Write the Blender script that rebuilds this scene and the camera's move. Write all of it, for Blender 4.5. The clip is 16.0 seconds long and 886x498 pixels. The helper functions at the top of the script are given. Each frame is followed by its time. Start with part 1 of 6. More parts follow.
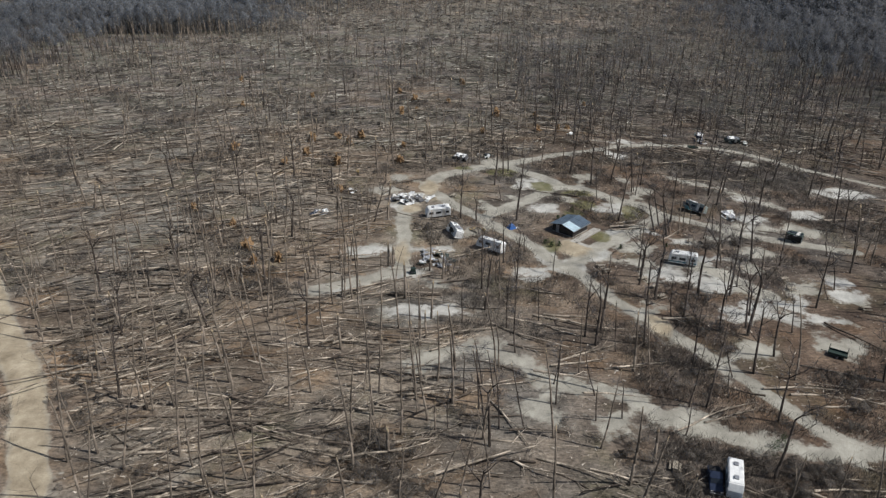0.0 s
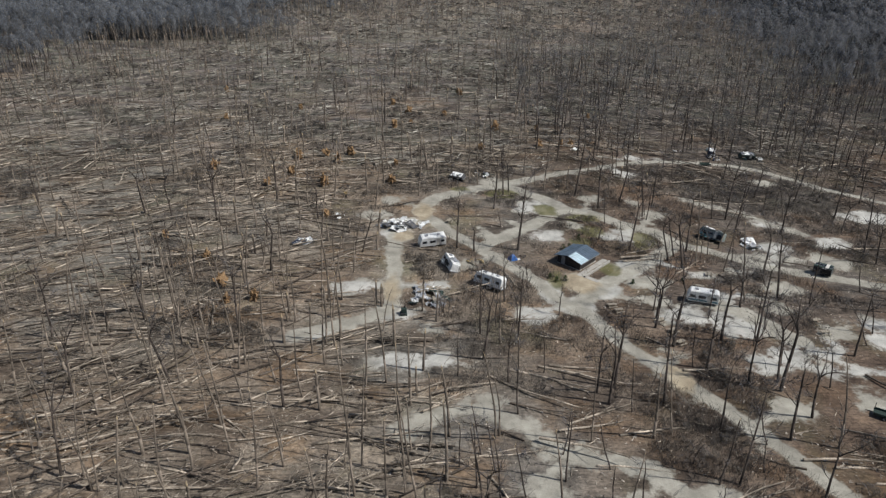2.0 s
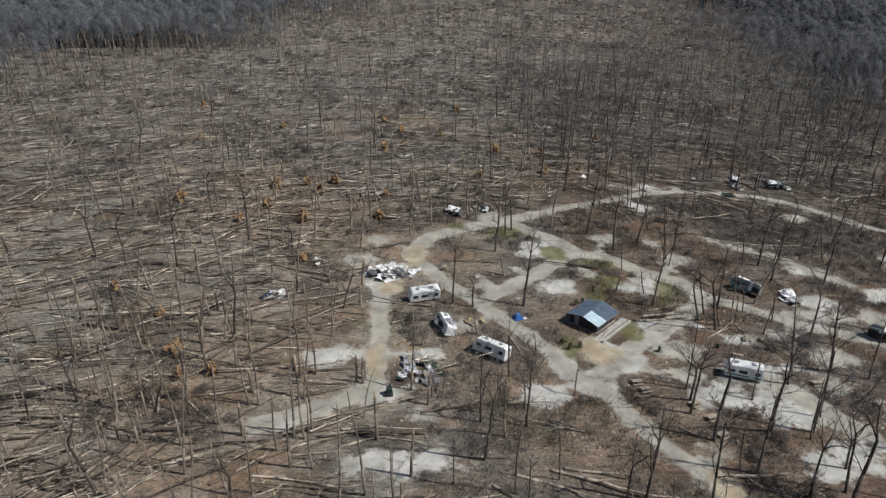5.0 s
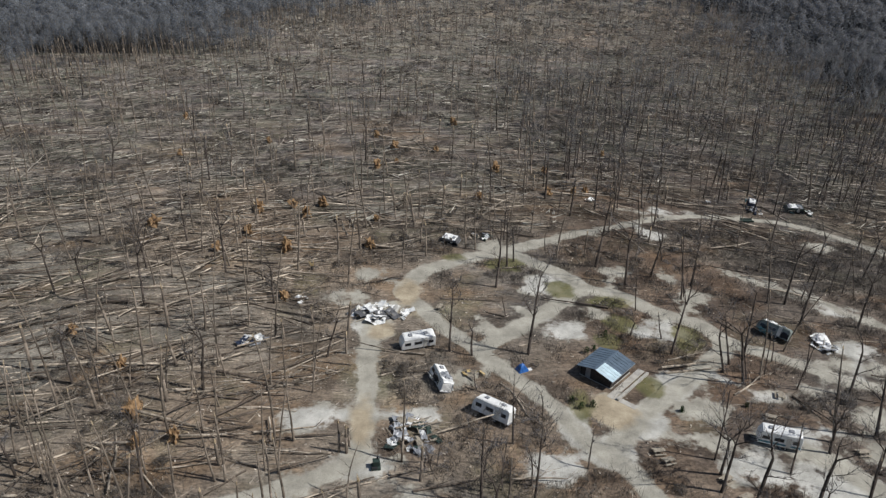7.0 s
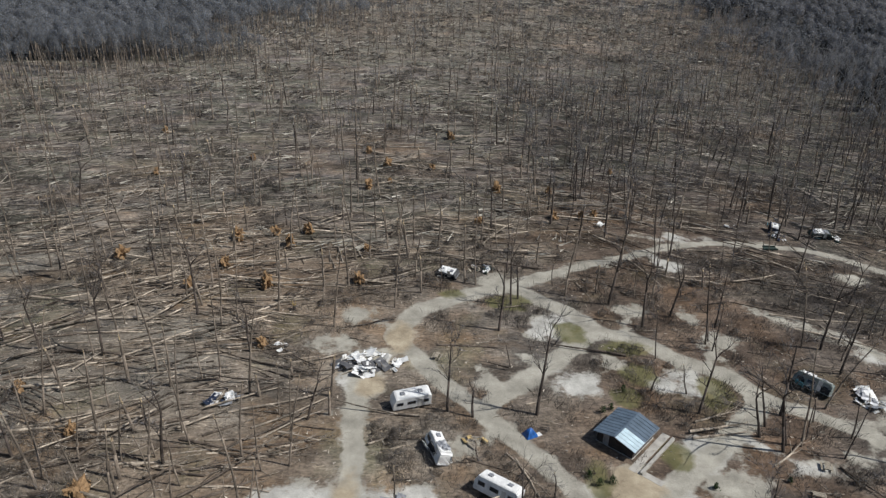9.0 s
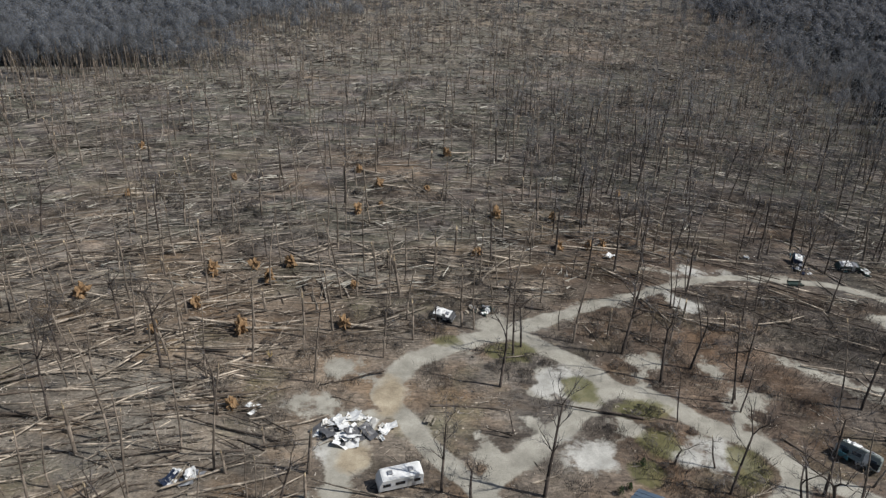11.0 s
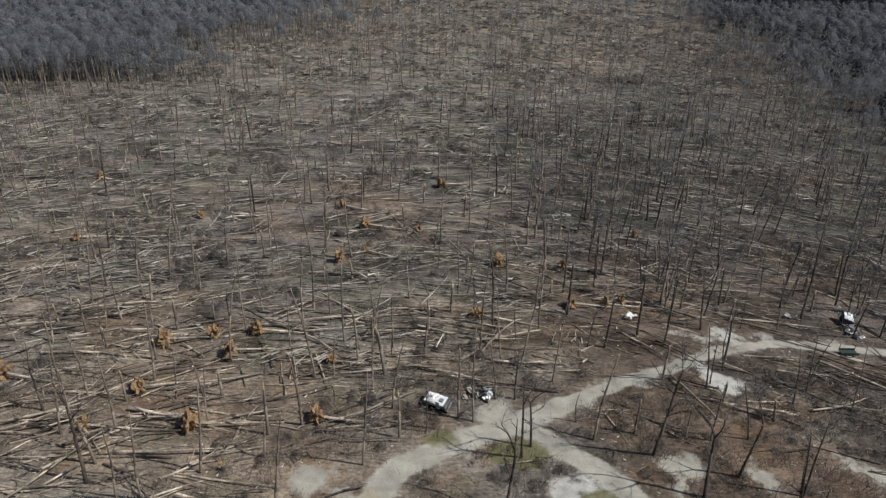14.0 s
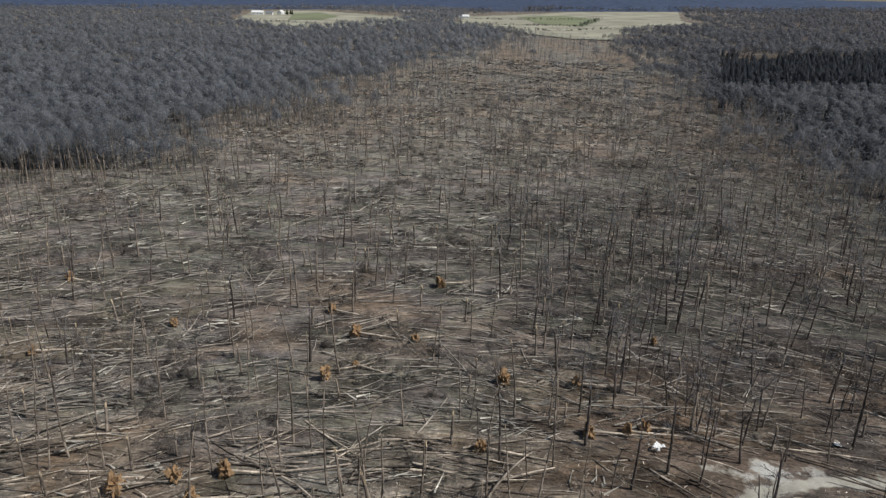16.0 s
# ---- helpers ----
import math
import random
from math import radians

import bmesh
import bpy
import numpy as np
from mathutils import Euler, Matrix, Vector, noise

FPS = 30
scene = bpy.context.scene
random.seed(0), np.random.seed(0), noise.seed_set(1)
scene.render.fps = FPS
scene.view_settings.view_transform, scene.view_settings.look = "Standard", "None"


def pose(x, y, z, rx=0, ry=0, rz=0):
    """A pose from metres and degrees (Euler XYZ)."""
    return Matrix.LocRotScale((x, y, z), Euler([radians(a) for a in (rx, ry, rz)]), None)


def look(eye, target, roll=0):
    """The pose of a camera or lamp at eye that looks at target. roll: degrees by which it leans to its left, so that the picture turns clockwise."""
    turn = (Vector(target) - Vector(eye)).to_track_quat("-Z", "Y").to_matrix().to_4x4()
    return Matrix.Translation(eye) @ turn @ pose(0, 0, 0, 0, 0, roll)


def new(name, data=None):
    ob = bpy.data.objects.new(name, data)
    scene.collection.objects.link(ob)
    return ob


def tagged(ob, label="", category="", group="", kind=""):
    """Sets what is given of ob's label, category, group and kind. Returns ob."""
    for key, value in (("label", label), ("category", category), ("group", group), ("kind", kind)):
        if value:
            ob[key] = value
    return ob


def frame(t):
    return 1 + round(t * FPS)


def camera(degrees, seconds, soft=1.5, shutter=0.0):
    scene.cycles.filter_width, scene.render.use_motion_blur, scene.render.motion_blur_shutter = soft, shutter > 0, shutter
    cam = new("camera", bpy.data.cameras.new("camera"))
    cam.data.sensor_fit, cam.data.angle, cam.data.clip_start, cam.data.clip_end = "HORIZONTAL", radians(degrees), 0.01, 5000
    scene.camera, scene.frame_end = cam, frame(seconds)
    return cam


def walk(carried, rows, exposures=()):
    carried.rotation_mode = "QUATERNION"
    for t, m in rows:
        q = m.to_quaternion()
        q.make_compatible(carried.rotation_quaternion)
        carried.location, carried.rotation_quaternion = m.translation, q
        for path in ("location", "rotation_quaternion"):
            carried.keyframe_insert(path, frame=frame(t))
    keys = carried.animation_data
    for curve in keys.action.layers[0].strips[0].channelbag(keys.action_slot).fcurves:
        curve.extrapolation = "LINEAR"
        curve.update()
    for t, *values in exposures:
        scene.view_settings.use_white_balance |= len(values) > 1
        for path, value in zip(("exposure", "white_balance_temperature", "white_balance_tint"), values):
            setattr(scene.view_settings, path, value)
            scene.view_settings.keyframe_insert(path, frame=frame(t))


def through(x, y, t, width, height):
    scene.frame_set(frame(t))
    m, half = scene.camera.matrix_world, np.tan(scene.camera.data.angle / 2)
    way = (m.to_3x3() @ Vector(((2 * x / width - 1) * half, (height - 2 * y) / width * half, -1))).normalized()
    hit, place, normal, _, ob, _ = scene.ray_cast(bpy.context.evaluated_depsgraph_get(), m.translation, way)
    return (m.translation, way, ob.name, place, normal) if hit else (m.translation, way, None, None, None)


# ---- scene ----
cam = camera(64.2, 16.0, 1.35)
METRES, EYE, TILT, LEAN, TURN = 147.06, 80.0, 0.0, 0.0, 0.0
ROWS = [
    (0.0, 0.0, 0.0, 0.0, 0.27, -26.79, -0.54),
    (0.5, 0.0014, 0.0313, -0.0012, 0.23, -26.76, -0.55),
    (1.0, 0.0026, 0.0628, -0.0021, 0.17, -26.73, -0.56),
    (1.5, 0.0039, 0.0941, -0.0027, 0.14, -26.71, -0.58),
    (2.0, 0.0055, 0.1253, -0.0031, 0.11, -26.7, -0.56),
    (2.5, 0.0065, 0.1569, -0.0039, 0.04, -26.7, -0.57),
    (3.0, 0.0072, 0.1877, -0.0048, 0.0, -26.69, -0.58),
    (3.5, 0.0078, 0.2184, -0.0057, -0.01, -26.66, -0.62),
    (4.0, 0.0083, 0.2489, -0.0058, -0.02, -26.63, -0.69),
    (6.5, 0.0093, 0.3988, -0.0046, -0.21, -26.62, -1.06),
    (7.0, 0.0097, 0.4295, -0.0053, -0.25, -26.58, -1.15),
    (7.5, 0.0099, 0.4605, -0.0067, -0.3, -26.55, -1.26),
    (8.0, 0.0098, 0.4917, -0.0075, -0.36, -26.52, -1.27),
    (8.5, 0.01, 0.5228, -0.008, -0.43, -26.5, -1.24),
    (9.0, 0.0106, 0.554, -0.0086, -0.5, -26.5, -1.2),
    (11.5, 0.0145, 0.7089, -0.0062, -0.75, -26.52, -1.55),
    (12.0, 0.0155, 0.7407, -0.0062, -0.79, -26.52, -1.57),
    (12.5, 0.0164, 0.7726, -0.0061, -0.85, -26.51, -1.55),
    (13.0, 0.0174, 0.8047, -0.0061, -0.91, -26.49, -1.58),
    (13.5, 0.0181, 0.8364, -0.0059, -0.96, -26.47, -1.61),
    (14.0, 0.0191, 0.8682, -0.0053, -1.0, -26.45, -1.62),
    (14.5, 0.0201, 0.9001, -0.0049, -1.03, -26.44, -1.62),
    (15.0, 0.0209, 0.932, -0.0051, -1.08, -26.41, -1.6),
    (15.5, 0.0217, 0.9667, -0.0016, -1.12, -25.57, -1.51),
    (16.0, 0.0228, 0.9993, -0.0014, -1.13, -20.57, -1.39),
]
walk(cam, [(t, pose(0, 0, EYE, TILT, LEAN, TURN) @ pose(METRES * x, METRES * y, METRES * z, 90 + pitch, roll, yaw)) for t, x, y, z, yaw, pitch, roll in ROWS])


# ---- world, sun, exposure ----
SUN_AZ, SUN_EL = -12.0, 50.0          # degrees from +x towards +y, and above the horizon
world = bpy.data.worlds.new("sky")
scene.world = world
world.use_nodes = True
wt = world.node_tree
sky = wt.nodes.new("ShaderNodeTexSky")
sky.sky_type = "NISHITA"
sky.sun_disc = False
sky.sun_elevation = radians(SUN_EL)
sky.sun_rotation = radians(90 - SUN_AZ)
wt.links.new(sky.outputs[0], wt.nodes["Background"].inputs[0])
wt.nodes["Background"].inputs[1].default_value = 0.055
scene.view_settings.exposure = 0.26
sun = new("sun", bpy.data.lights.new("sun", "SUN"))
sun.data.energy, sun.data.angle, sun.data.color = 3.5, radians(0.6), (1.0, 0.98, 0.95)
sun_dir = Vector((math.cos(radians(SUN_EL)) * math.cos(radians(SUN_AZ)), math.cos(radians(SUN_EL)) * math.sin(radians(SUN_AZ)), math.sin(radians(SUN_EL))))
sun.matrix_world = look(sun_dir * 300, (0, 0, 0))


# ---- materials ----
def ramp(nt, fac, stops):
    node = nt.nodes.new("ShaderNodeValToRGB")
    while len(node.color_ramp.elements) < len(stops):
        node.color_ramp.elements.new(0.5)
    for el, (p, c) in zip(node.color_ramp.elements, stops):
        el.position, el.color = p, (*c, 1)
    nt.links.new(fac, node.inputs[0])
    return node.outputs[0]


def noise_tex(nt, scale, detail=4.0, rough=0.6, coord=None, stretch=None):
    node = nt.nodes.new("ShaderNodeTexNoise")
    node.inputs["Scale"].default_value = scale
    node.inputs["Detail"].default_value = detail
    node.inputs["Roughness"].default_value = rough
    if coord is not None:
        if stretch:
            mp = nt.nodes.new("ShaderNodeMapping")
            mp.inputs["Scale"].default_value = stretch
            nt.links.new(coord, mp.inputs[0])
            coord = mp.outputs[0]
        nt.links.new(coord, node.inputs[0])
    return node.outputs[0]


def mixc(nt, fac, a, b, blend="MIX"):
    node = nt.nodes.new("ShaderNodeMix")
    node.data_type, node.blend_type = "RGBA", blend
    for sock, val in ((node.inputs[0], fac), (node.inputs[6], a), (node.inputs[7], b)):
        if isinstance(val, (int, float)):
            sock.default_value = val
        elif isinstance(val, tuple):
            sock.default_value = (*val, 1)
        else:
            nt.links.new(val, sock)
    return node.outputs[2]


def maths(nt, op, a, b=0.0):
    node = nt.nodes.new("ShaderNodeMath")
    node.operation = op
    for sock, val in ((node.inputs[0], a), (node.inputs[1], b)):
        if isinstance(val, (int, float)):
            sock.default_value = val
        else:
            nt.links.new(val, sock)
    return node.outputs[0]


def base(name, rough=0.9, metal=0.0, spec=0.3):
    mat = bpy.data.materials.new(name)
    mat.use_nodes = True
    nt = mat.node_tree
    bs = nt.nodes["Principled BSDF"]
    bs.inputs["Roughness"].default_value = rough
    bs.inputs["Metallic"].default_value = metal
    bs.inputs["Specular IOR Level"].default_value = spec
    geo = nt.nodes.new("ShaderNodeNewGeometry")
    return mat, nt, bs, geo


def bump(nt, bs, height, dist, strength=0.6):
    node = nt.nodes.new("ShaderNodeBump")
    node.inputs["Strength"].default_value = strength
    node.inputs["Distance"].default_value = dist
    nt.links.new(height, node.inputs["Height"])
    nt.links.new(node.outputs[0], bs.inputs["Normal"])


def litter_colour(nt, pos):
    """Leaf litter, bare soil and thin grass: large stains, middling patches, fine leaves and sticks. Far ground is
    greyed and paled for haze.
    """
    big = noise_tex(nt, 0.014, 4, 0.55, pos)
    dusk = noise_tex(nt, 0.05, 5, 0.7, pos, (0.7, 1.3, 1))
    mid = noise_tex(nt, 0.13, 5, 0.65, pos)
    fine = noise_tex(nt, 1.7, 4, 0.7, pos)
    streak = noise_tex(nt, 1.0, 4, 0.75, pos, (0.5, 1.7, 1.0))
    c = ramp(nt, mid, [(0.30, (0.092, 0.072, 0.057)), (0.46, (0.172, 0.136, 0.104)), (0.58, (0.228, 0.183, 0.139)), (0.74, (0.31, 0.256, 0.194))])
    c2 = ramp(nt, mid, [(0.30, (0.105, 0.098, 0.086)), (0.50, (0.18, 0.17, 0.148)), (0.72, (0.28, 0.265, 0.232))])
    c = mixc(nt, ramp(nt, big, [(0.42, (0, 0, 0)), (0.58, (1, 1, 1))]), c, c2)
    warm = noise_tex(nt, 0.06, 4, 0.6, pos, (1, 1.3, 1))
    c = mixc(nt, ramp(nt, warm, [(0.50, (0, 0, 0)), (0.66, (0.6, 0.6, 0.6))]), c, (0.215, 0.142, 0.082))
    moss = noise_tex(nt, 0.045, 5, 0.6, pos, (1.2, 0.9, 1))
    c = mixc(nt, ramp(nt, moss, [(0.55, (0, 0, 0)), (0.70, (0.55, 0.55, 0.55))]), c, (0.135, 0.136, 0.075))
    c = mixc(nt, 1.0, c, ramp(nt, dusk, [(0.34, (0.56, 0.54, 0.53)), (0.52, (1.08, 1.07, 1.06)), (0.70, (1.42, 1.38, 1.32))]), "MULTIPLY")
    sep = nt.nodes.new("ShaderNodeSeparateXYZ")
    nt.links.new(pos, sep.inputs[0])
    # litter colour darkens towards the east, less so beyond y 360
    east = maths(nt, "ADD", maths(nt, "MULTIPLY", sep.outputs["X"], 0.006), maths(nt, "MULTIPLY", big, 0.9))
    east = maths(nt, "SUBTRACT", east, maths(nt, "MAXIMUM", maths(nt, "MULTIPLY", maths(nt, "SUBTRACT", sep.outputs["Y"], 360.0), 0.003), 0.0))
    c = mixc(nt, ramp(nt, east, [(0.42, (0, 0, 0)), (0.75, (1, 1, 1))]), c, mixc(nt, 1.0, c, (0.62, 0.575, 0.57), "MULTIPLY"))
    # distance haze put into the colour: litter turns grey towards the north
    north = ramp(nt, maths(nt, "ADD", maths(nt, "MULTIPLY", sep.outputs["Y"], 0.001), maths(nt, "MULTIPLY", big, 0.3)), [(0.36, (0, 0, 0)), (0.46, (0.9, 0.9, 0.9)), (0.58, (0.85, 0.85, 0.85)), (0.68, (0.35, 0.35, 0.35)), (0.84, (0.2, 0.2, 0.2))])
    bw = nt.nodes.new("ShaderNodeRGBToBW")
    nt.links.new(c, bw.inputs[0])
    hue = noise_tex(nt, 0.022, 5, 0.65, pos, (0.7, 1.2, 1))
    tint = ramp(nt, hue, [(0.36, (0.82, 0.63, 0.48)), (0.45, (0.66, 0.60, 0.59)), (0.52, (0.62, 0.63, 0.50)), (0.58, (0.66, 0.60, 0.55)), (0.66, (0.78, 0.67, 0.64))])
    # painted haze again: the far tint gets paler and bluer with y
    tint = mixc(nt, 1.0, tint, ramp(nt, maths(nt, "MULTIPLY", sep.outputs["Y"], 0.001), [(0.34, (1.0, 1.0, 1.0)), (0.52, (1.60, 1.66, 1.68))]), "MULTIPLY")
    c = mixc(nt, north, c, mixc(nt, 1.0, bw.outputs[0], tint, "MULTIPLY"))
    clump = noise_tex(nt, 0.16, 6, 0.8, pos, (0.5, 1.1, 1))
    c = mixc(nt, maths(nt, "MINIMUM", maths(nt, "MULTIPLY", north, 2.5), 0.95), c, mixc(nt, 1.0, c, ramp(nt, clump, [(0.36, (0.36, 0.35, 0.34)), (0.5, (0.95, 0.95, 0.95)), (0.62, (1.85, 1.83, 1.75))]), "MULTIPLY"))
    f = ramp(nt, fine, [(0.30, (0.45, 0.44, 0.43)), (0.5, (1.0, 1.0, 1.0)), (0.72, (1.55, 1.5, 1.45))])
    c = mixc(nt, 0.85, c, f, "MULTIPLY")
    s = ramp(nt, streak, [(0.34, (0.55, 0.54, 0.53)), (0.52, (1.0, 1.0, 1.0)), (0.68, (1.5, 1.47, 1.42))])
    c = mixc(nt, 0.8, c, s, "MULTIPLY")
    return c, maths(nt, "ADD", fine, streak)


def make_litter():
    mat, nt, bs, geo = base("leaf_litter", 0.95, spec=0.15)
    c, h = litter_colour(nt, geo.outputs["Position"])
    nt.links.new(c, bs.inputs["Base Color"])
    bump(nt, bs, h, 0.25, 0.9)
    return mat


def make_firm():
    """Gravel, pale pads, tan dirt and thin grass, each where its own attribute says, thinning out into leaf litter at the edge."""
    mat, nt, bs, geo = base("worn_gravel", 0.92, spec=0.2)
    pos = geo.outputs["Position"]
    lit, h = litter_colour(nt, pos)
    mid = noise_tex(nt, 0.22, 5, 0.65, pos)
    fine = noise_tex(nt, 6.0, 3, 0.7, pos)
    rag = noise_tex(nt, 0.6, 5, 0.7, pos)
    drift = noise_tex(nt, 0.16, 5, 0.7, pos)

    def attr(name):
        node = nt.nodes.new("ShaderNodeAttribute")
        node.attribute_name = name
        return node.outputs["Fac"]

    def soft(name, width):
        v = maths(nt, "ADD", attr(name), maths(nt, "MULTIPLY", maths(nt, "SUBTRACT", rag, 0.5), -2.2))
        return ramp(nt, maths(nt, "ADD", maths(nt, "MULTIPLY", v, -0.5 / width), 0.5), [(0.0, (0, 0, 0)), (1.0, (1, 1, 1))])
    c = ramp(nt, mid, [(0.3, (0.22, 0.208, 0.174)), (0.5, (0.325, 0.307, 0.258)), (0.7, (0.435, 0.413, 0.351))])
    pale = ramp(nt, mid, [(0.3, (0.265, 0.258, 0.232)), (0.5, (0.42, 0.409, 0.371)), (0.7, (0.59, 0.576, 0.528))])
    tan = ramp(nt, mid, [(0.3, (0.22, 0.178, 0.122)), (0.5, (0.35, 0.293, 0.208)), (0.7, (0.50, 0.43, 0.315))])
    green = ramp(nt, mid, [(0.3, (0.085, 0.085, 0.036)), (0.5, (0.13, 0.125, 0.055)), (0.7, (0.20, 0.175, 0.085))])
    c = mixc(nt, soft("pale", 0.8), c, pale)
    c = mixc(nt, soft("tan", 0.8), c, tan)
    f = ramp(nt, fine, [(0.3, (0.72, 0.72, 0.72)), (0.5, (1, 1, 1)), (0.75, (1.22, 1.22, 1.22))])
    c = mixc(nt, 0.8, c, f, "MULTIPLY")
    loose = attr("loose")
    e = maths(nt, "MULTIPLY", maths(nt, "MAXIMUM", attr("edge"), -1.6), maths(nt, "SUBTRACT", 0.85, maths(nt, "MULTIPLY", loose, 0.57)))
    e = maths(nt, "ADD", e, maths(nt, "MULTIPLY", maths(nt, "SUBTRACT", rag, 0.5), 0.9))
    e = maths(nt, "ADD", e, maths(nt, "MULTIPLY", maths(nt, "MULTIPLY", maths(nt, "SUBTRACT", drift, 0.475), loose), 3.6))
    k = ramp(nt, maths(nt, "ADD", e, 0.5), [(0.34, (0, 0, 0)), (0.72, (1, 1, 1))])
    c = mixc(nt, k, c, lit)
    c = mixc(nt, maths(nt, "MULTIPLY", soft("grass", 0.5), 0.85), c, green)
    nt.links.new(c, bs.inputs["Base Color"])
    bump(nt, bs, maths(nt, "ADD", fine, h), 0.06, 0.6)
    return mat


def make_bark(name, dark, light, scale=3.0, spread=0.45, patch=0.0, through=0.0, gaps=0.0):
    mat, nt, bs, geo = base(name, 0.92, spec=0.15)
    pos = geo.outputs["Position"]
    n = noise_tex(nt, scale, 4, 0.7, pos, (1.6, 1.6, 0.4))
    c = ramp(nt, n, [(0.28, dark), (0.72, light)])
    r = ramp(nt, geo.outputs["Random Per Island"], [(0.0, (1 - spread,) * 3), (0.72, (1.0,) * 3), (1.0, (1 + spread * 1.4,) * 3)])
    c = mixc(nt, 1.0, c, r, "MULTIPLY")
    if patch:
        p = noise_tex(nt, 0.33, 3, 0.6, pos)
        c = mixc(nt, 1.0, c, ramp(nt, p, [(0.34, (1 - patch,) * 3), (0.52, (1.0,) * 3), (0.66, (1 + patch,) * 3)]), "MULTIPLY")
    nt.links.new(c, bs.inputs["Base Color"])
    bump(nt, bs, n, 0.04, 0.7)
    if through:                     # sprays of fine twigs let light through
        tr, mx = nt.nodes.new("ShaderNodeBsdfTranslucent"), nt.nodes.new("ShaderNodeMixShader")
        nt.links.new(c, tr.inputs[0])
        mx.inputs[0].default_value = through
        nt.links.new(bs.outputs[0], mx.inputs[1]), nt.links.new(tr.outputs[0], mx.inputs[2])
        nt.links.new(mx.outputs[0], nt.nodes["Material Output"].inputs[0])
        if gaps:                    # the open air between the twigs
            air, mix = nt.nodes.new("ShaderNodeBsdfTransparent"), nt.nodes.new("ShaderNodeMixShader")
            fine = noise_tex(nt, 0.9, 3, 0.7, pos)
            nt.links.new(ramp(nt, fine, [(0.35, (gaps - 0.35,) * 3), (0.65, (min(gaps + 0.35, 1.0),) * 3)]), mix.inputs[0])
            nt.links.new(mx.outputs[0], mix.inputs[1]), nt.links.new(air.outputs[0], mix.inputs[2])
            nt.links.new(mix.outputs[0], nt.nodes["Material Output"].inputs[0])
    return mat


def make_plain(name, colour, rough=0.6, metal=0.0, spec=0.4, scale=1.2, amount=0.25, fine=9.0):
    """Painted, moulded or woven surface with dirt at two scales."""
    mat, nt, bs, geo = base(name, rough, metal, spec)
    pos = geo.outputs["Position"]
    a = noise_tex(nt, scale, 4, 0.6, pos)
    b = noise_tex(nt, fine, 3, 0.6, pos)
    lo, hi = tuple(v * (1 - amount) for v in colour), tuple(min(1.0, v * (1 + amount * 0.5)) for v in colour)
    c = ramp(nt, a, [(0.3, lo), (0.65, hi)])
    c = mixc(nt, 0.5, c, ramp(nt, b, [(0.3, (0.8, 0.8, 0.78)), (0.6, (1, 1, 1))]), "MULTIPLY")
    nt.links.new(c, bs.inputs["Base Color"])
    bump(nt, bs, b, 0.01, 0.3)
    return mat


M_LITTER = make_litter()
M_FIRM = make_firm()
M_BARK = make_bark("grey_brown_bark", (0.085, 0.068, 0.054), (0.24, 0.20, 0.16))
M_BARK_DARK = make_bark("dark_bark", (0.036, 0.029, 0.025), (0.105, 0.086, 0.073))
M_LOG_DARK = make_bark("dark_fallen_wood", (0.055, 0.044, 0.035), (0.16, 0.13, 0.105), 2.5, 0.2, 0.4)
# far wood: grey bark and twigs with distance haze mixed into the colours
M_FAR_BARK = make_bark("far_hazed_bark", (0.072, 0.077, 0.088), (0.142, 0.150, 0.166), 0.5, 0.2)
M_FAR_TWIG = make_bark("far_hazed_twigs", (0.15, 0.153, 0.158), (0.32, 0.322, 0.325), 0.075, 0.12, through=0.6)
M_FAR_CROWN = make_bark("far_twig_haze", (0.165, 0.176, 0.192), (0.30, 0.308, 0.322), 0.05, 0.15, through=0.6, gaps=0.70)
M_FAR_CROWN_DARK = make_bark("dark_hazed_twigs", (0.10, 0.104, 0.115), (0.20, 0.202, 0.214), 0.05, 0.15, through=0.55, gaps=0.68)
M_THICKET = make_bark("twiggy_thicket", (0.115, 0.102, 0.09), (0.235, 0.208, 0.182), 0.4, 0.3, through=0.5, gaps=0.70)
M_FAR_LOG = make_bark("far_grey_fallen_wood", (0.19, 0.168, 0.14), (0.42, 0.375, 0.315), 2.0, 0.2, 0.35)
M_WINDROW = make_bark("weathered_broken_crowns", (0.22, 0.205, 0.17), (0.56, 0.53, 0.455), 0.15, 0.45)
M_CHIP = make_bark("pale_wood_chips", (0.34, 0.29, 0.23), (0.62, 0.56, 0.48), 3.0, 0.4)
M_TWIG = make_bark("bare_twigs", (0.105, 0.100, 0.100), (0.21, 0.20, 0.198), 2.0)
M_LOG = make_bark("weathered_fallen_wood", (0.165, 0.136, 0.106), (0.47, 0.405, 0.325), 2.5, 0.3, 0.55)
M_SPLIT = make_bark("split_pale_wood", (0.34, 0.26, 0.16), (0.62, 0.50, 0.34), 5.0, 0.3)
M_SOIL = make_bark("orange_root_soil", (0.13, 0.082, 0.046), (0.42, 0.272, 0.145), 1.9, 0.4)


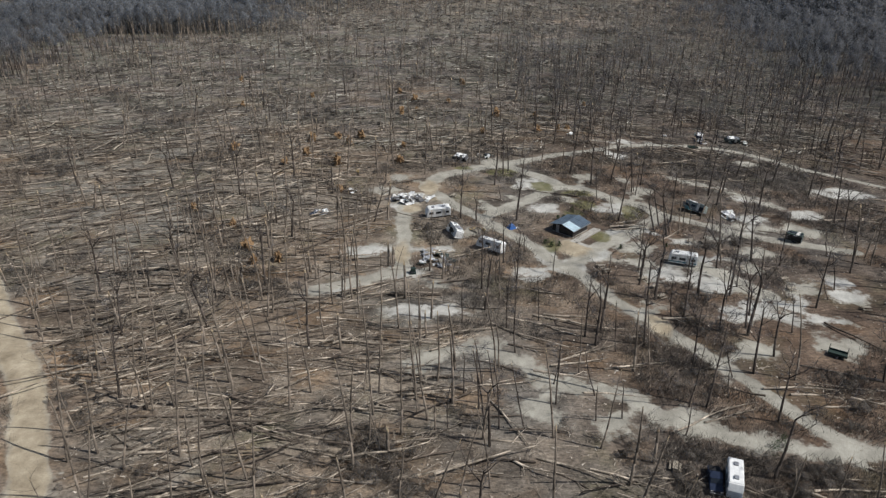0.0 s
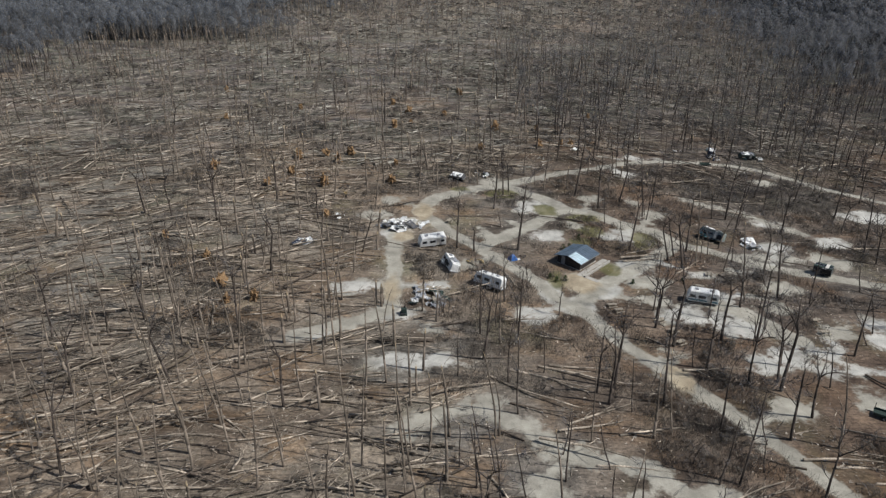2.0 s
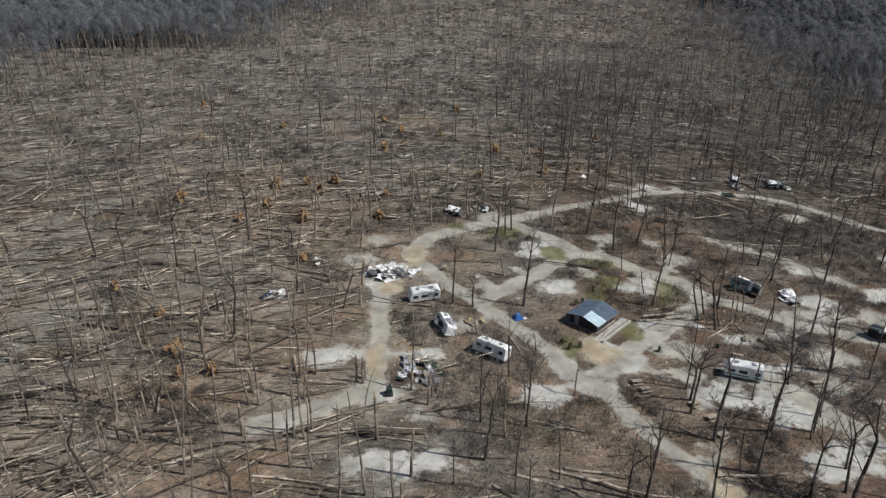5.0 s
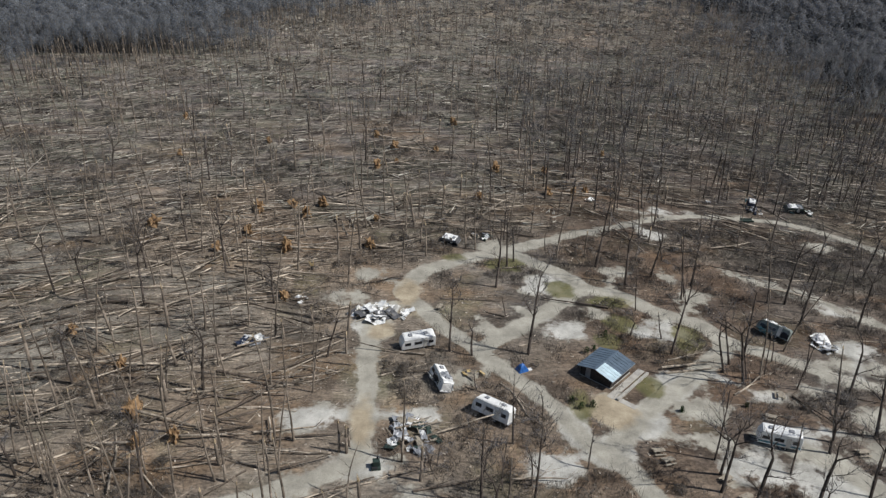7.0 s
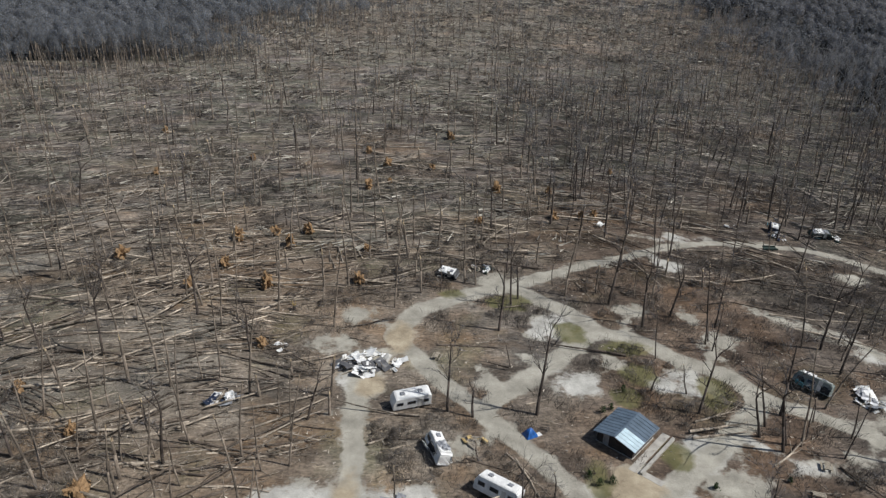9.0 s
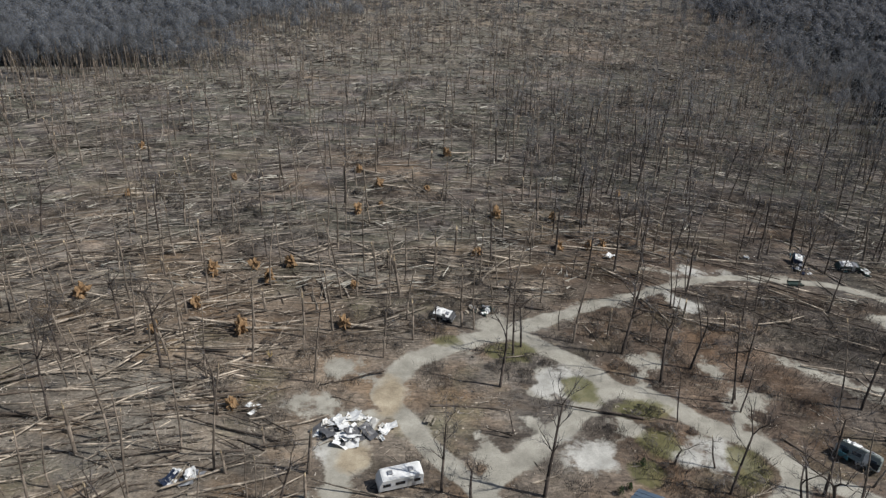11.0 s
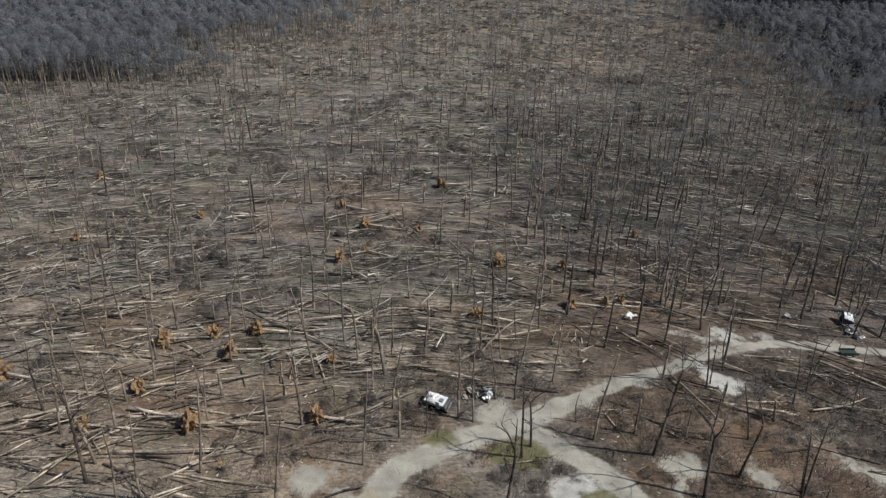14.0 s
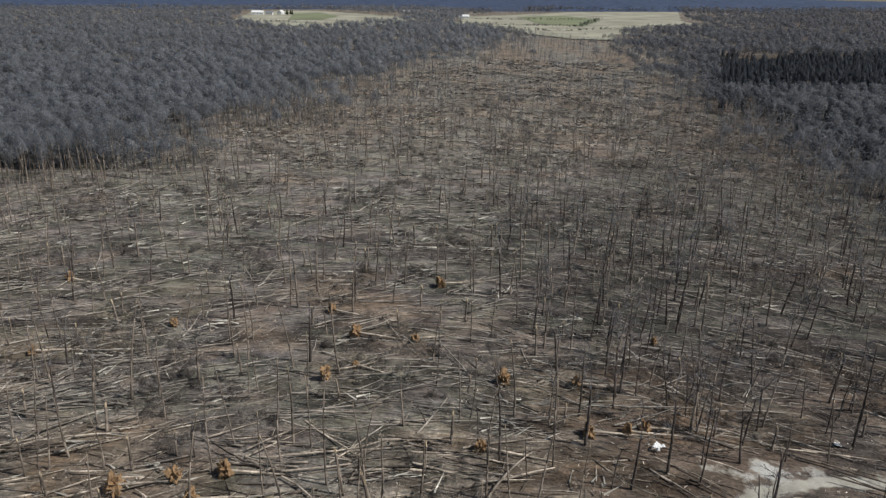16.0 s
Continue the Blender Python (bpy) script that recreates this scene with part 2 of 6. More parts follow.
# ---- mesh helpers ----
def mesh_np(name, verts, quads=None, tris=None, mats=(), smooth=False):
    me = bpy.data.meshes.new(name)
    nq = 0 if quads is None else len(quads)
    nt_ = 0 if tris is None else len(tris)
    me.vertices.add(len(verts))
    me.vertices.foreach_set("co", np.asarray(verts, dtype=np.float32).ravel())
    loops = np.concatenate([np.asarray(q, dtype=np.int32).ravel() for q in (quads, tris) if q is not None and len(q)])
    me.loops.add(len(loops))
    me.loops.foreach_set("vertex_index", loops)
    me.polygons.add(nq + nt_)
    starts = np.concatenate([np.arange(nq) * 4, nq * 4 + np.arange(nt_) * 3]).astype(np.int32)
    me.polygons.foreach_set("loop_start", starts)
    if smooth:
        me.polygons.foreach_set("use_smooth", np.ones(nq + nt_, dtype=bool))
    for m in mats:
        me.materials.append(m)
    me.update(calc_edges=True)
    me.validate()
    return me


def tube_arrays(segs, sides):
    """Tapered prisms, one for each row p0 p1 r0 r1, closed at both ends."""
    segs = np.asarray(segs, dtype=np.float64)
    p0, p1, r0, r1 = segs[:, 0:3], segs[:, 3:6], segs[:, 6], segs[:, 7]
    d = p1 - p0
    d /= np.maximum(np.linalg.norm(d, axis=1, keepdims=True), 1e-6)
    ref = np.where(np.abs(d[:, 2:3]) > 0.9, np.array([[1.0, 0, 0]]), np.array([[0, 0, 1.0]]))
    a = np.cross(d, ref)
    a /= np.linalg.norm(a, axis=1, keepdims=True)
    b = np.cross(d, a)
    ang = np.arange(sides) * 2 * math.pi / sides
    ring = a[:, None, :] * np.cos(ang)[None, :, None] + b[:, None, :] * np.sin(ang)[None, :, None]
    lo = p0[:, None, :] + ring * r0[:, None, None]
    hi = p1[:, None, :] + ring * r1[:, None, None]
    verts = np.concatenate([lo, hi], axis=1).reshape(-1, 3)
    n = len(segs)
    off = (np.arange(n) * 2 * sides)[:, None]
    i = np.arange(sides)
    j = (i + 1) % sides
    quads = np.stack([i, i + sides, j + sides, j], axis=1)[None] + off[:, :, None]
    tris = []
    for k in range(1, sides - 1 if sides > 3 else 1):
        tris.append(np.concatenate([off + sides, off + sides + k + 1, off + sides + k], axis=1))
    return verts, quads.reshape(-1, 4), np.concatenate(tris) if tris else np.zeros((0, 3), dtype=int)


def tubes(name, segs, mat, thick=0.05, sides=5):
    """One mesh from rows of segments: stout ones with more sides, thin ones with three."""
    segs = np.asarray(segs, dtype=np.float64)
    big = segs[:, 6] >= thick
    vs, qs, ts, o = [], [], [], 0
    for sel, s in ((big, sides), (~big, 3)):
        if sel.any():
            v, q, t = tube_arrays(segs[sel], s)
            vs.append(v), qs.append(q + o), ts.append(t + o)
            o += len(v)
    return mesh_np(name, np.concatenate(vs), np.concatenate(qs), np.concatenate(ts), [mat])


def slivers(name, segs, mat):
    """Twigs too fine to have sides: a pointed blade each, turned at random."""
    segs = np.asarray(segs, dtype=np.float64)
    p0, p1, r = segs[:, 0:3], segs[:, 3:6], segs[:, 6:7]
    side = np.cross(p1 - p0, np.random.RandomState(len(segs)).normal(size=p0.shape))
    side /= np.maximum(np.linalg.norm(side, axis=1, keepdims=True), 1e-6)
    v = np.stack([p0 - side * r, p0 + side * r, p1 + side * r * 0.3], axis=1).reshape(-1, 3)
    return mesh_np(name, v, None, np.arange(len(v)).reshape(-1, 3), [mat])


def crowns(name, rows, mat):
    """Far crowns of bare twigs, too far off to show a twig: a ragged dome for each row x y z, radius, height."""
    rows = np.asarray(rows, dtype=np.float64)
    n, r = len(rows), np.random.RandomState(len(rows))
    sides, ring = 4, [(0.8, -0.35), (0.85, 0.4)]
    V = np.zeros((n, sides * 2 + 1, 3))
    for k, (w, h) in enumerate(ring):
        for j in range(sides):
            a = (j + 0.5 * k) * 2 * math.pi / sides + r.uniform(-0.6, 0.6, n)
            q = rows[:, 3] * w * r.uniform(0.45, 1.4, n)
            V[:, k * sides + j] = np.stack([rows[:, 0] + q * np.cos(a), rows[:, 1] + q * np.sin(a), rows[:, 2] + rows[:, 4] * (h + r.uniform(-0.4, 0.4, n))], axis=1)
    q, a = rows[:, 3] * r.uniform(0, 0.5, n), r.uniform(0, 6.3, n)
    V[:, -1] = np.stack([rows[:, 0] + q * np.cos(a), rows[:, 1] + q * np.sin(a), rows[:, 2] + rows[:, 4] * r.uniform(0.7, 1.3, n)], axis=1)
    tris = []
    for j in range(sides):
        i = (j + 1) % sides
        tris += [(j, i, sides + j), (i, sides + i, sides + j), (sides + j, sides + i, 2 * sides)]
    T = (np.array(tris)[None] + (np.arange(n) * (2 * sides + 1))[:, None, None]).reshape(-1, 3)
    return mesh_np(name, V.reshape(-1, 3), None, T, [mat], True)


def moved(segs, m, s=1.0):
    """The segments after the pose m and the scale s."""
    a = np.array(m)
    r, t = a[:3, :3], a[:3, 3]
    out = segs.copy()
    out[:, 0:3] = segs[:, 0:3] @ r.T * s + t
    out[:, 3:6] = segs[:, 3:6] @ r.T * s + t
    out[:, 6:8] = segs[:, 6:8] * s
    return out


def part(name, bm, material, parent, label=""):
    me = bpy.data.meshes.new(name)
    bm.to_mesh(me)
    bm.free()
    me.materials.append(material)
    ob = new(name, me)
    ob.parent = parent
    return tagged(ob, label)


def thing(name, m, label, category, group="", kind=""):
    ob = new(name)
    ob.matrix_world = m
    return tagged(ob, label, category, group, kind)


def box(size, at=(0, 0, 0), bevel=0.0, rot=(0, 0, 0)):
    bm = bmesh.new()
    bmesh.ops.create_cube(bm, size=1.0, matrix=pose(*at, *rot) @ Matrix.Diagonal((*size, 1)))
    if bevel:
        bmesh.ops.bevel(bm, geom=bm.edges[:], offset=bevel, segments=2, affect="EDGES", profile=0.5)
    return bm


def rod(p0, p1, r0, r1=None, sides=8):
    r1 = r0 if r1 is None else r1
    d = Vector(p1) - Vector(p0)
    bm = bmesh.new()
    bmesh.ops.create_cone(bm, cap_ends=True, segments=sides, radius1=r0, radius2=r1, depth=d.length,
                          matrix=Matrix.Translation((Vector(p0) + Vector(p1)) / 2) @ d.to_track_quat("Z", "Y").to_matrix().to_4x4())
    return bm


# ---- the lie of the land ----
def ground_z(x, y):
    """Nearly level; it falls gently away to the east beyond the camp and rises there beyond the wood."""
    x, y = np.asarray(x, dtype=np.float64), np.asarray(y, dtype=np.float64)
    a = 0.035 * 14 * np.log1p(np.exp(np.clip((x - 8) / 14, -30, 30)))
    r = np.clip((y - 110) / 170, 0, 1)
    f = np.clip((y - 500) / 900, 0, 1)
    return -np.minimum(a * r * r * (3 - 2 * r), 6.0) + 0.022 * np.clip(x, -1500, 1500) * f * f * (3 - 2 * f)


def gz(x, y):
    """The same for one place."""
    a = 0.49 * math.log1p(math.exp(min(max((x - 8) / 14, -30), 30)))
    r, f = min(max((y - 110) / 170, 0), 1), min(max((y - 500) / 900, 0), 1)
    return -min(a * r * r * (3 - 2 * r), 6.0) + 0.022 * min(max(x, -1500), 1500) * f * f * (3 - 2 * f)


def wob(x, y, k=1.0, s=0.0):
    """Smooth wandering between about -1 and 1."""
    return (np.sin(0.31 * k * x + 1.7 * np.sin(0.17 * k * y + s) + s) + np.sin(0.27 * k * y + 1.3 * np.sin(0.23 * k * x + 2 + s)) + 0.6 * np.sin(0.9 * k * x + 0.8 * k * y + 3 * s)) / 2.6


def build_ground():
    def axis(lo, hi, core_lo, core_hi, step):
        core = list(np.arange(core_lo, core_hi + step, step))
        v, s, left = core_lo, step, []
        while v > lo:
            s *= 1.25
            v -= s
            left.append(max(v, lo))
        v, s, right = core[-1], step, []
        while v < hi:
            s *= 1.25
            v += s
            right.append(min(v, hi))
        return np.array(left[::-1] + core + right)
    xs, ys = axis(-4800, 4800, -120, 140, 4.0), axis(-1500, 4900, 40, 300, 4.0)
    X, Y = np.meshgrid(xs, ys)
    V = np.stack([X, Y, ground_z(X, Y)], axis=-1).reshape(-1, 3)
    nx, ny = len(xs), len(ys)
    i = (np.arange(ny - 1)[:, None] * nx + np.arange(nx - 1)[None]).ravel()
    q = np.stack([i, i + 1, i + 1 + nx, i + nx], axis=1)
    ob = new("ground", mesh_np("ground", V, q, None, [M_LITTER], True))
    tagged(ob, "brown leaf litter and soil strewn with broken sticks", "ground", kind="structure")


build_ground()

# Roads: name, half width, surface, the middle line
ROADS = [
    ("road_entrance", 1.8, "gravel", [(90, 80), (78, 84), (71.2, 86.5), (66.3, 89.5), (62.5, 94), (59.5, 99.5), (57.2, 104.5), (54, 109.5), (50.7, 115), (48.2, 119), (46, 122.9), (43.2, 126.9), (39.5, 131.6), (36.6, 136.6), (34, 142.1), (30.9, 149.1)]),
    ("road_west_lane", 1.9, "gravel", [(30.4, 147.5), (27.2, 151.5), (24.2, 158), (21.2, 163.5), (17.5, 168.2), (13.6, 173), (10, 178), (5.7, 183.3), (2.2, 187.9), (-1.1, 193.5), (-5, 200)]),
    ("road_camp_lane", 2.2, "gravel", [(-6.7, 194.3), (-10.2, 187.4), (-11, 181.1), (-10.9, 173.4), (-10, 166.5), (-10.1, 160.2), (-10.1, 154.4), (-9.7, 148.3), (-14.4, 144), (-20.6, 141.2), (-28.5, 137.6)]),
    ("road_north", 2.3, "gravel", [(-5.5, 200), (-3.2, 205.6), (-0.4, 210.1), (6.4, 215.2), (12.8, 218.7), (19.4, 221.9), (27.9, 226.8)]),
    ("road_north_loop", 1.5, "gravel", [(27.9, 226.8), (33.7, 230.1), (43, 235.3), (50.9, 239.1), (57.8, 243), (64.6, 246.3), (74.8, 249.3), (82.5, 249.6), (89, 249), (97.2, 248.2), (103.4, 245.7), (108.9, 241.9), (115.2, 235.4), (124, 226), (140, 212)]),
    ("road_inner_loop", 2.2, "gravel", [(20, 220.9), (26.3, 215), (30.7, 211.6), (34.1, 207.2), (37.4, 203.1), (42.8, 201.2), (46.5, 197.9), (49.7, 194.2), (54.3, 191.2), (57.8, 188.8), (60.2, 185), (59.6, 180.5), (56, 176.2), (51.6, 171.6), (46.3, 166.5), (41, 162.3), (35.5, 156.2), (30.6, 150)]),
    ("road_link", 2.2, "gravel", [(35.5, 203.5), (30.8, 198.6), (25.4, 192.6), (20.4, 187.6), (15.8, 183.2), (11.5, 178.5)]),
    ("road_east", 1.8, "gravel", [(59.4, 185.1), (63.8, 181), (67.4, 179.3), (71, 176.7), (74.4, 173.9), (78, 171), (88, 166.5), (105, 160)]),
    ("road_east_spur", 1.7, "gravel", [(73, 214), (81.4, 207.4), (88.3, 203), (92.3, 196.6), (98, 190)]),
    ("road_forest_track", 3.1, "tan", [(-104, 140), (-90, 121), (-80, 109), (-74, 101), (-67, 88), (-61, 76), (-56, 60)]),
    ("road_south", 2.1, "gravel", [(-5, 109.8), (-0.2, 113), (4.2, 115), (10.8, 113.8), (15.9, 110.2), (18.8, 107.2), (22.6, 104.2), (28.5, 102.5), (33.2, 100.3), (37.5, 96.5), (42, 93.5), (47.6, 90.4), (56.8, 87.8), (66, 86.9), (75, 86), (95, 80)]),
    ("road_east_pads", 2.4, "gravel", [(57, 153.5), (60.4, 151.9), (64, 149.6), (66.2, 146.9), (69, 143.3), (73, 137)]),
]
# Gravel pads of the camping places: x, y and half sizes
PADS = [(29.5, 185.8, 6.0, 4.2), (48.6, 186.2, 6.1, 4.7), (26.4, 205.0, 5.4, 4.9), (20.3, 192.9, 3.0, 2.3), (36, 192.6, 2.5, 2.3), (12.3, 187.8, 2.4, 4.3),
        (44.3, 211.9, 3.8, 3.0), (60.2, 235.4, 4.0, 4.4), (-13.9, 207.5, 3.9, 3.3), (-18.1, 196.9, 4.2, 3.2), (15.7, 224.1, 3.9, 3.2), (56.5, 210.3, 2.5, 3.0),
        (59.6, 200.9, 4.0, 3.2), (103.1, 231.1, 3.7, 3.2), (68, 251.8, 9.0, 3.0), (61.4, 164.6, 6.2, 2.8), (46.0, 167.6, 4.8, 5.0), (72, 166.4, 3.2, 2.8)]
PADS += [(-11.7, 187.2, 5.1, 5.4), (66.1, 154.9, 5.3, 2.9), (21.3, 146.2, 5.3, 3.4), (54.5, 150, 5.3, 2.2), (65.2, 143.5, 6.1, 3.0), (-18.7, 157.4, 5.0, 3.8),
         (-10.1, 146.1, 5.2, 3.0), (0.2, 157.9, 4.8, 3.3), (7.5, 168.7, 2.9, 3.4), (62.6, 143.2, 5.4, 5.6), (52.5, 146.6, 6.6, 3.9), (67.9, 131.7, 5.0, 4.7),
         (77.1, 133.5, 4.9, 4.0), (46.4, 131.9, 3.7, 3.6), (61.6, 115.7, 4.2, 4.0), (-3.6, 129.2, 8.8, 4.0), (9.6, 117.6, 3.5, 2.4)]
PADS += [(-1.8, 140.1, 5.4, 2.3), (-23.3, 138.7, 5.4, 3.2), (22.5, 103.9, 6.0, 2.9), (17, 97.2, 3.4, 4.7), (29.5, 92.6, 5.0, 3.6), (42.1, 94, 6.7, 4.2),
         (79.4, 117.3, 5.4, 4.9), (63.1, 128.9, 4.3, 3.8), (80, 127, 7.3, 2.3), (91.2, 196.2, 5.0, 3.4), (103.1, 184.9, 5.5, 4.4), (86.5, 180.6, 5.6, 3.4),
         (92.5, 142.7, 4.3, 3.8), (124.4, 203.8, 9.6, 5.7), (91, 137.3, 5.9, 4.0), (30.4, 149.6, 4.6, 4.6), (37.2, 157.8, 4.2, 4.4), (25.5, 155.5, 2.6, 6.0)]
# Worn grey ground between the pads
LOTS = [(48.5, 161.2, 6.5, 4.6), (47.9, 152.7, 5.5, 3.6), (68.4, 142.4, 2.6, 6.5), (96.3, 173.3, 5.1, 5.5), (82.1, 174.5, 9.0, 3.6), (79.2, 158.7, 5.9, 4.4), (55.0, 148.0, 6.0, 3.2), (74.0, 150.0, 4.6, 3.6), (84.0, 140.0, 5.0, 3.6)]
GRASS = [(53.4, 183.6, 3.1, 5.0), (39.7, 197.4, 4.7, 2.5), (30.6, 202.8, 3.2, 4.2), (18.4, 214.4, 5.2, 3.3), (40.7, 189.2, 3.6, 3.4), (36.6, 181.8, 2.6, 2.6), (27.6, 161.5, 2.0, 3.8), (41.0, 166.8, 2.6, 3.0), (5.5, 217.8, 2.6, 1.5)]
TANS = [(32.6, 160.4, 4.6, 4.6), (-4.2, 200.5, 2.8, 6.0), (-10.4, 155.0, 1.6, 6.5), (45.2, 124.0, 2.2, 4.5), (-8.5, 184.0, 2.6, 3.0)]


def smooth_line(pts, step=1.5):
    out = []
    P = [Vector((2 * pts[0][0] - pts[1][0], 2 * pts[0][1] - pts[1][1]))] + [Vector(p) for p in pts] + [Vector((2 * pts[-1][0] - pts[-2][0], 2 * pts[-1][1] - pts[-2][1]))]
    for a, b, c, d in zip(P, P[1:], P[2:], P[3:]):
        n = max(2, int((c - b).length / step))
        for k in range(n):
            t = k / n
            out.append(0.5 * (2 * b + (c - a) * t + (2 * a - 5 * b + 4 * c - d) * t * t + (3 * b - a - 3 * c + d) * t ** 3))
    out.append(P[-2])
    return np.array([tuple(v) for v in out])


CELL = 0.7
GX, GY = np.meshgrid(np.arange(-112, 152, CELL), np.arange(52, 262, CELL))


def line_dist(line):
    best = np.full(GX.shape, 1e3)
    x0, y0, x1, y1 = line[:, 0].min() - 12, line[:, 1].min() - 12, line[:, 0].max() + 12, line[:, 1].max() + 12
    sel = (GX > x0) & (GX < x1) & (GY > y0) & (GY < y1)
    px, py = GX[sel], GY[sel]
    b = np.full(px.shape, 1e3)
    for (ax, ay), (bx, by) in zip(line, line[1:]):
        dx, dy = bx - ax, by - ay
        t = np.clip(((px - ax) * dx + (py - ay) * dy) / (dx * dx + dy * dy + 1e-9), 0, 1)
        b = np.minimum(b, np.hypot(px - ax - t * dx, py - ay - t * dy))
    best[sel] = b
    return best


def oval_dist(x, y, rx, ry):
    r = np.hypot((GX - x) / rx, (GY - y) / ry)
    return (r - 1) * min(rx, ry) + 0.8 * wob(GX, GY, 1.6, x) + 0.4 * wob(GX, GY, 4.5, y)


def build_roads():
    """Every cell of the gravel belongs to one road or pad, so that they join without overlap."""
    surf = []
    for name, hw, sort, pts in ROADS:
        surf.append((name, sort, line_dist(smooth_line(pts)) - hw + 0.4 * wob(GX, GY, 2.5, hw)))
    axis = np.concatenate([smooth_line(r[3]) for r in ROADS if r[0] != "road_forest_track"])
    for p in PADS:
        d = oval_dist(*p) + 0.8 * wob(GX, GY, 0.9, p[1]) + 0.5
        gap = np.hypot(axis[:, 0] - p[0], axis[:, 1] - p[1])
        if gap.min() < 15:                      # the drive from the lane to the pad
            d = np.minimum(d, line_dist(np.array([p[:2], axis[gap.argmin()]])) - 1.0 + 0.5 * wob(GX, GY, 2.0, p[0]))
        surf.append(("gravel_pad", "pale" if p[2] * p[3] > 15 and p[1] > 118 else "gravel", d))
    for p in LOTS:
        surf.append(("gravel_lot", "gravel", oval_dist(*p) + 1.0 * wob(GX, GY, 0.9, p[1]) + 0.9))
    for p in TANS:
        surf.append(("sandy_patch", "tan", oval_dist(*p)))
    lanes = np.min([s[2] for s in surf if s[0].startswith("road")], axis=0)
    field = np.min([s[2] for s in surf], axis=0)
    owner = np.argmin([s[2] for s in surf], axis=0)
    near = {sort: np.min([s[2] for s in surf if s[1] == sort], axis=0) for sort in ("pale", "tan")}
    near["pale"] = np.maximum(near["pale"], -lanes)
    lawn = np.full(GX.shape, 50.0)
    for p in GRASS:
        d = oval_dist(*p)
        lawn = np.minimum(lawn, d)
        owner[d < 0.3] = len(surf)
        surf.append(("grass_patch", "grass", d))
    firm = np.where(lawn < 0, np.maximum(field, 0.3), field)
    near["grass"] = lawn
    near["edge"] = field
    kept = np.min([s[2] + {"road_south": 2.6, "road_entrance": 0.5, "road_camp_lane": 1.2, "road_north_loop": 0.6, "road_east_spur": 2.4, "road_east_pads": 0.8}.get(s[0], 0) for s in surf if s[0].startswith("road")], axis=0)
    near["loose"] = np.clip((kept + 0.6) / 2.0, 0.08, 1)
    ny, nx = GX.shape
    live = np.minimum(field, lawn) < 4.2
    cell_live = live[:-1, :-1] & live[1:, :-1] & live[:-1, 1:] & live[1:, 1:]
    cell_owner = owner[:-1, :-1]
    idx = np.arange(ny * nx).reshape(ny, nx)
    P = np.stack([GX, GY, ground_z(GX, GY) + 0.035], axis=-1).reshape(-1, 3)
    words = {"gravel_pad": ("pale gravel camping pad fringed with leaves", "gravel pad"), "gravel_lot": ("worn grey gravel and soil between camping pads", "gravel"), "grass_patch": ("thin green grass patch beside the gravel", "grass"),
             "sandy_patch": ("bare sandy soil patch in front of the building", "sand")}
    for k, (name, sort, d) in enumerate(surf):
        jj, ii = np.nonzero(cell_live & (cell_owner == k))
        if len(jj) < 4:
            continue
        q = np.stack([idx[jj, ii], idx[jj, ii + 1], idx[jj + 1, ii + 1], idx[jj + 1, ii]], axis=1)
        used, inv = np.unique(q.ravel(), return_inverse=True)
        me = mesh_np(name, P[used], inv.reshape(-1, 4), None, [M_FIRM], True)
        for key, val in near.items():
            me.attributes.new(key, "FLOAT", "POINT").data.foreach_set("value", np.clip(val, -9, 9).reshape(-1)[used].astype(np.float32))
        label, cat = words.get(name, ("tan dirt forest track with tree shadows" if sort == "tan" else "narrow grey gravel campground road", "road"))
        tagged(new(name, me), label, cat, kind="structure")
    return firm


FIRM = build_roads()


def firm_at(x, y):
    i, j = int(round((x - GX[0, 0]) / CELL)), int(round((y - GY[0, 0]) / CELL))
    return float(FIRM[j, i]) if 0 <= i < GX.shape[1] and 0 <= j < GX.shape[0] else 50.0


# ---- trees ----
rnd = random.Random(11)


def wander(p, d, length, r0, r1, n, bend, rng, segs):
    """A bent, tapering limb; returns its nodes."""
    p, d = Vector(p), Vector(d).normalized()
    nodes = [(p.copy(), d.copy(), r0)]
    for k in range(n):
        d = (d + Vector((rng.uniform(-bend, bend), rng.uniform(-bend, bend), rng.uniform(-bend, bend) * 0.6))).normalized()
        q = p + d * (length / n)
        ra, rb = r0 + (r1 - r0) * k / n, r0 + (r1 - r0) * (k + 1) / n
        segs.append((*p, *q, ra, rb))
        p = q
        nodes.append((p.copy(), d.copy(), rb))
    return nodes


def limb(p, d, length, r, rng, out, depth):
    nodes = wander(p, d, length, r, r * 0.35, 3, 0.28, rng, out)
    if depth > 0:
        for q, dd, rr in nodes[1:]:
            for _ in range(rng.randint(1, 2)):
                side = Vector((rng.uniform(-1, 1), rng.uniform(-1, 1), rng.uniform(-0.1, 0.7)))
                limb(q, dd * 0.8 + side * 0.8, length * rng.uniform(0.35, 0.6), max(rr * 0.6, 0.012), rng, out, depth - 1)


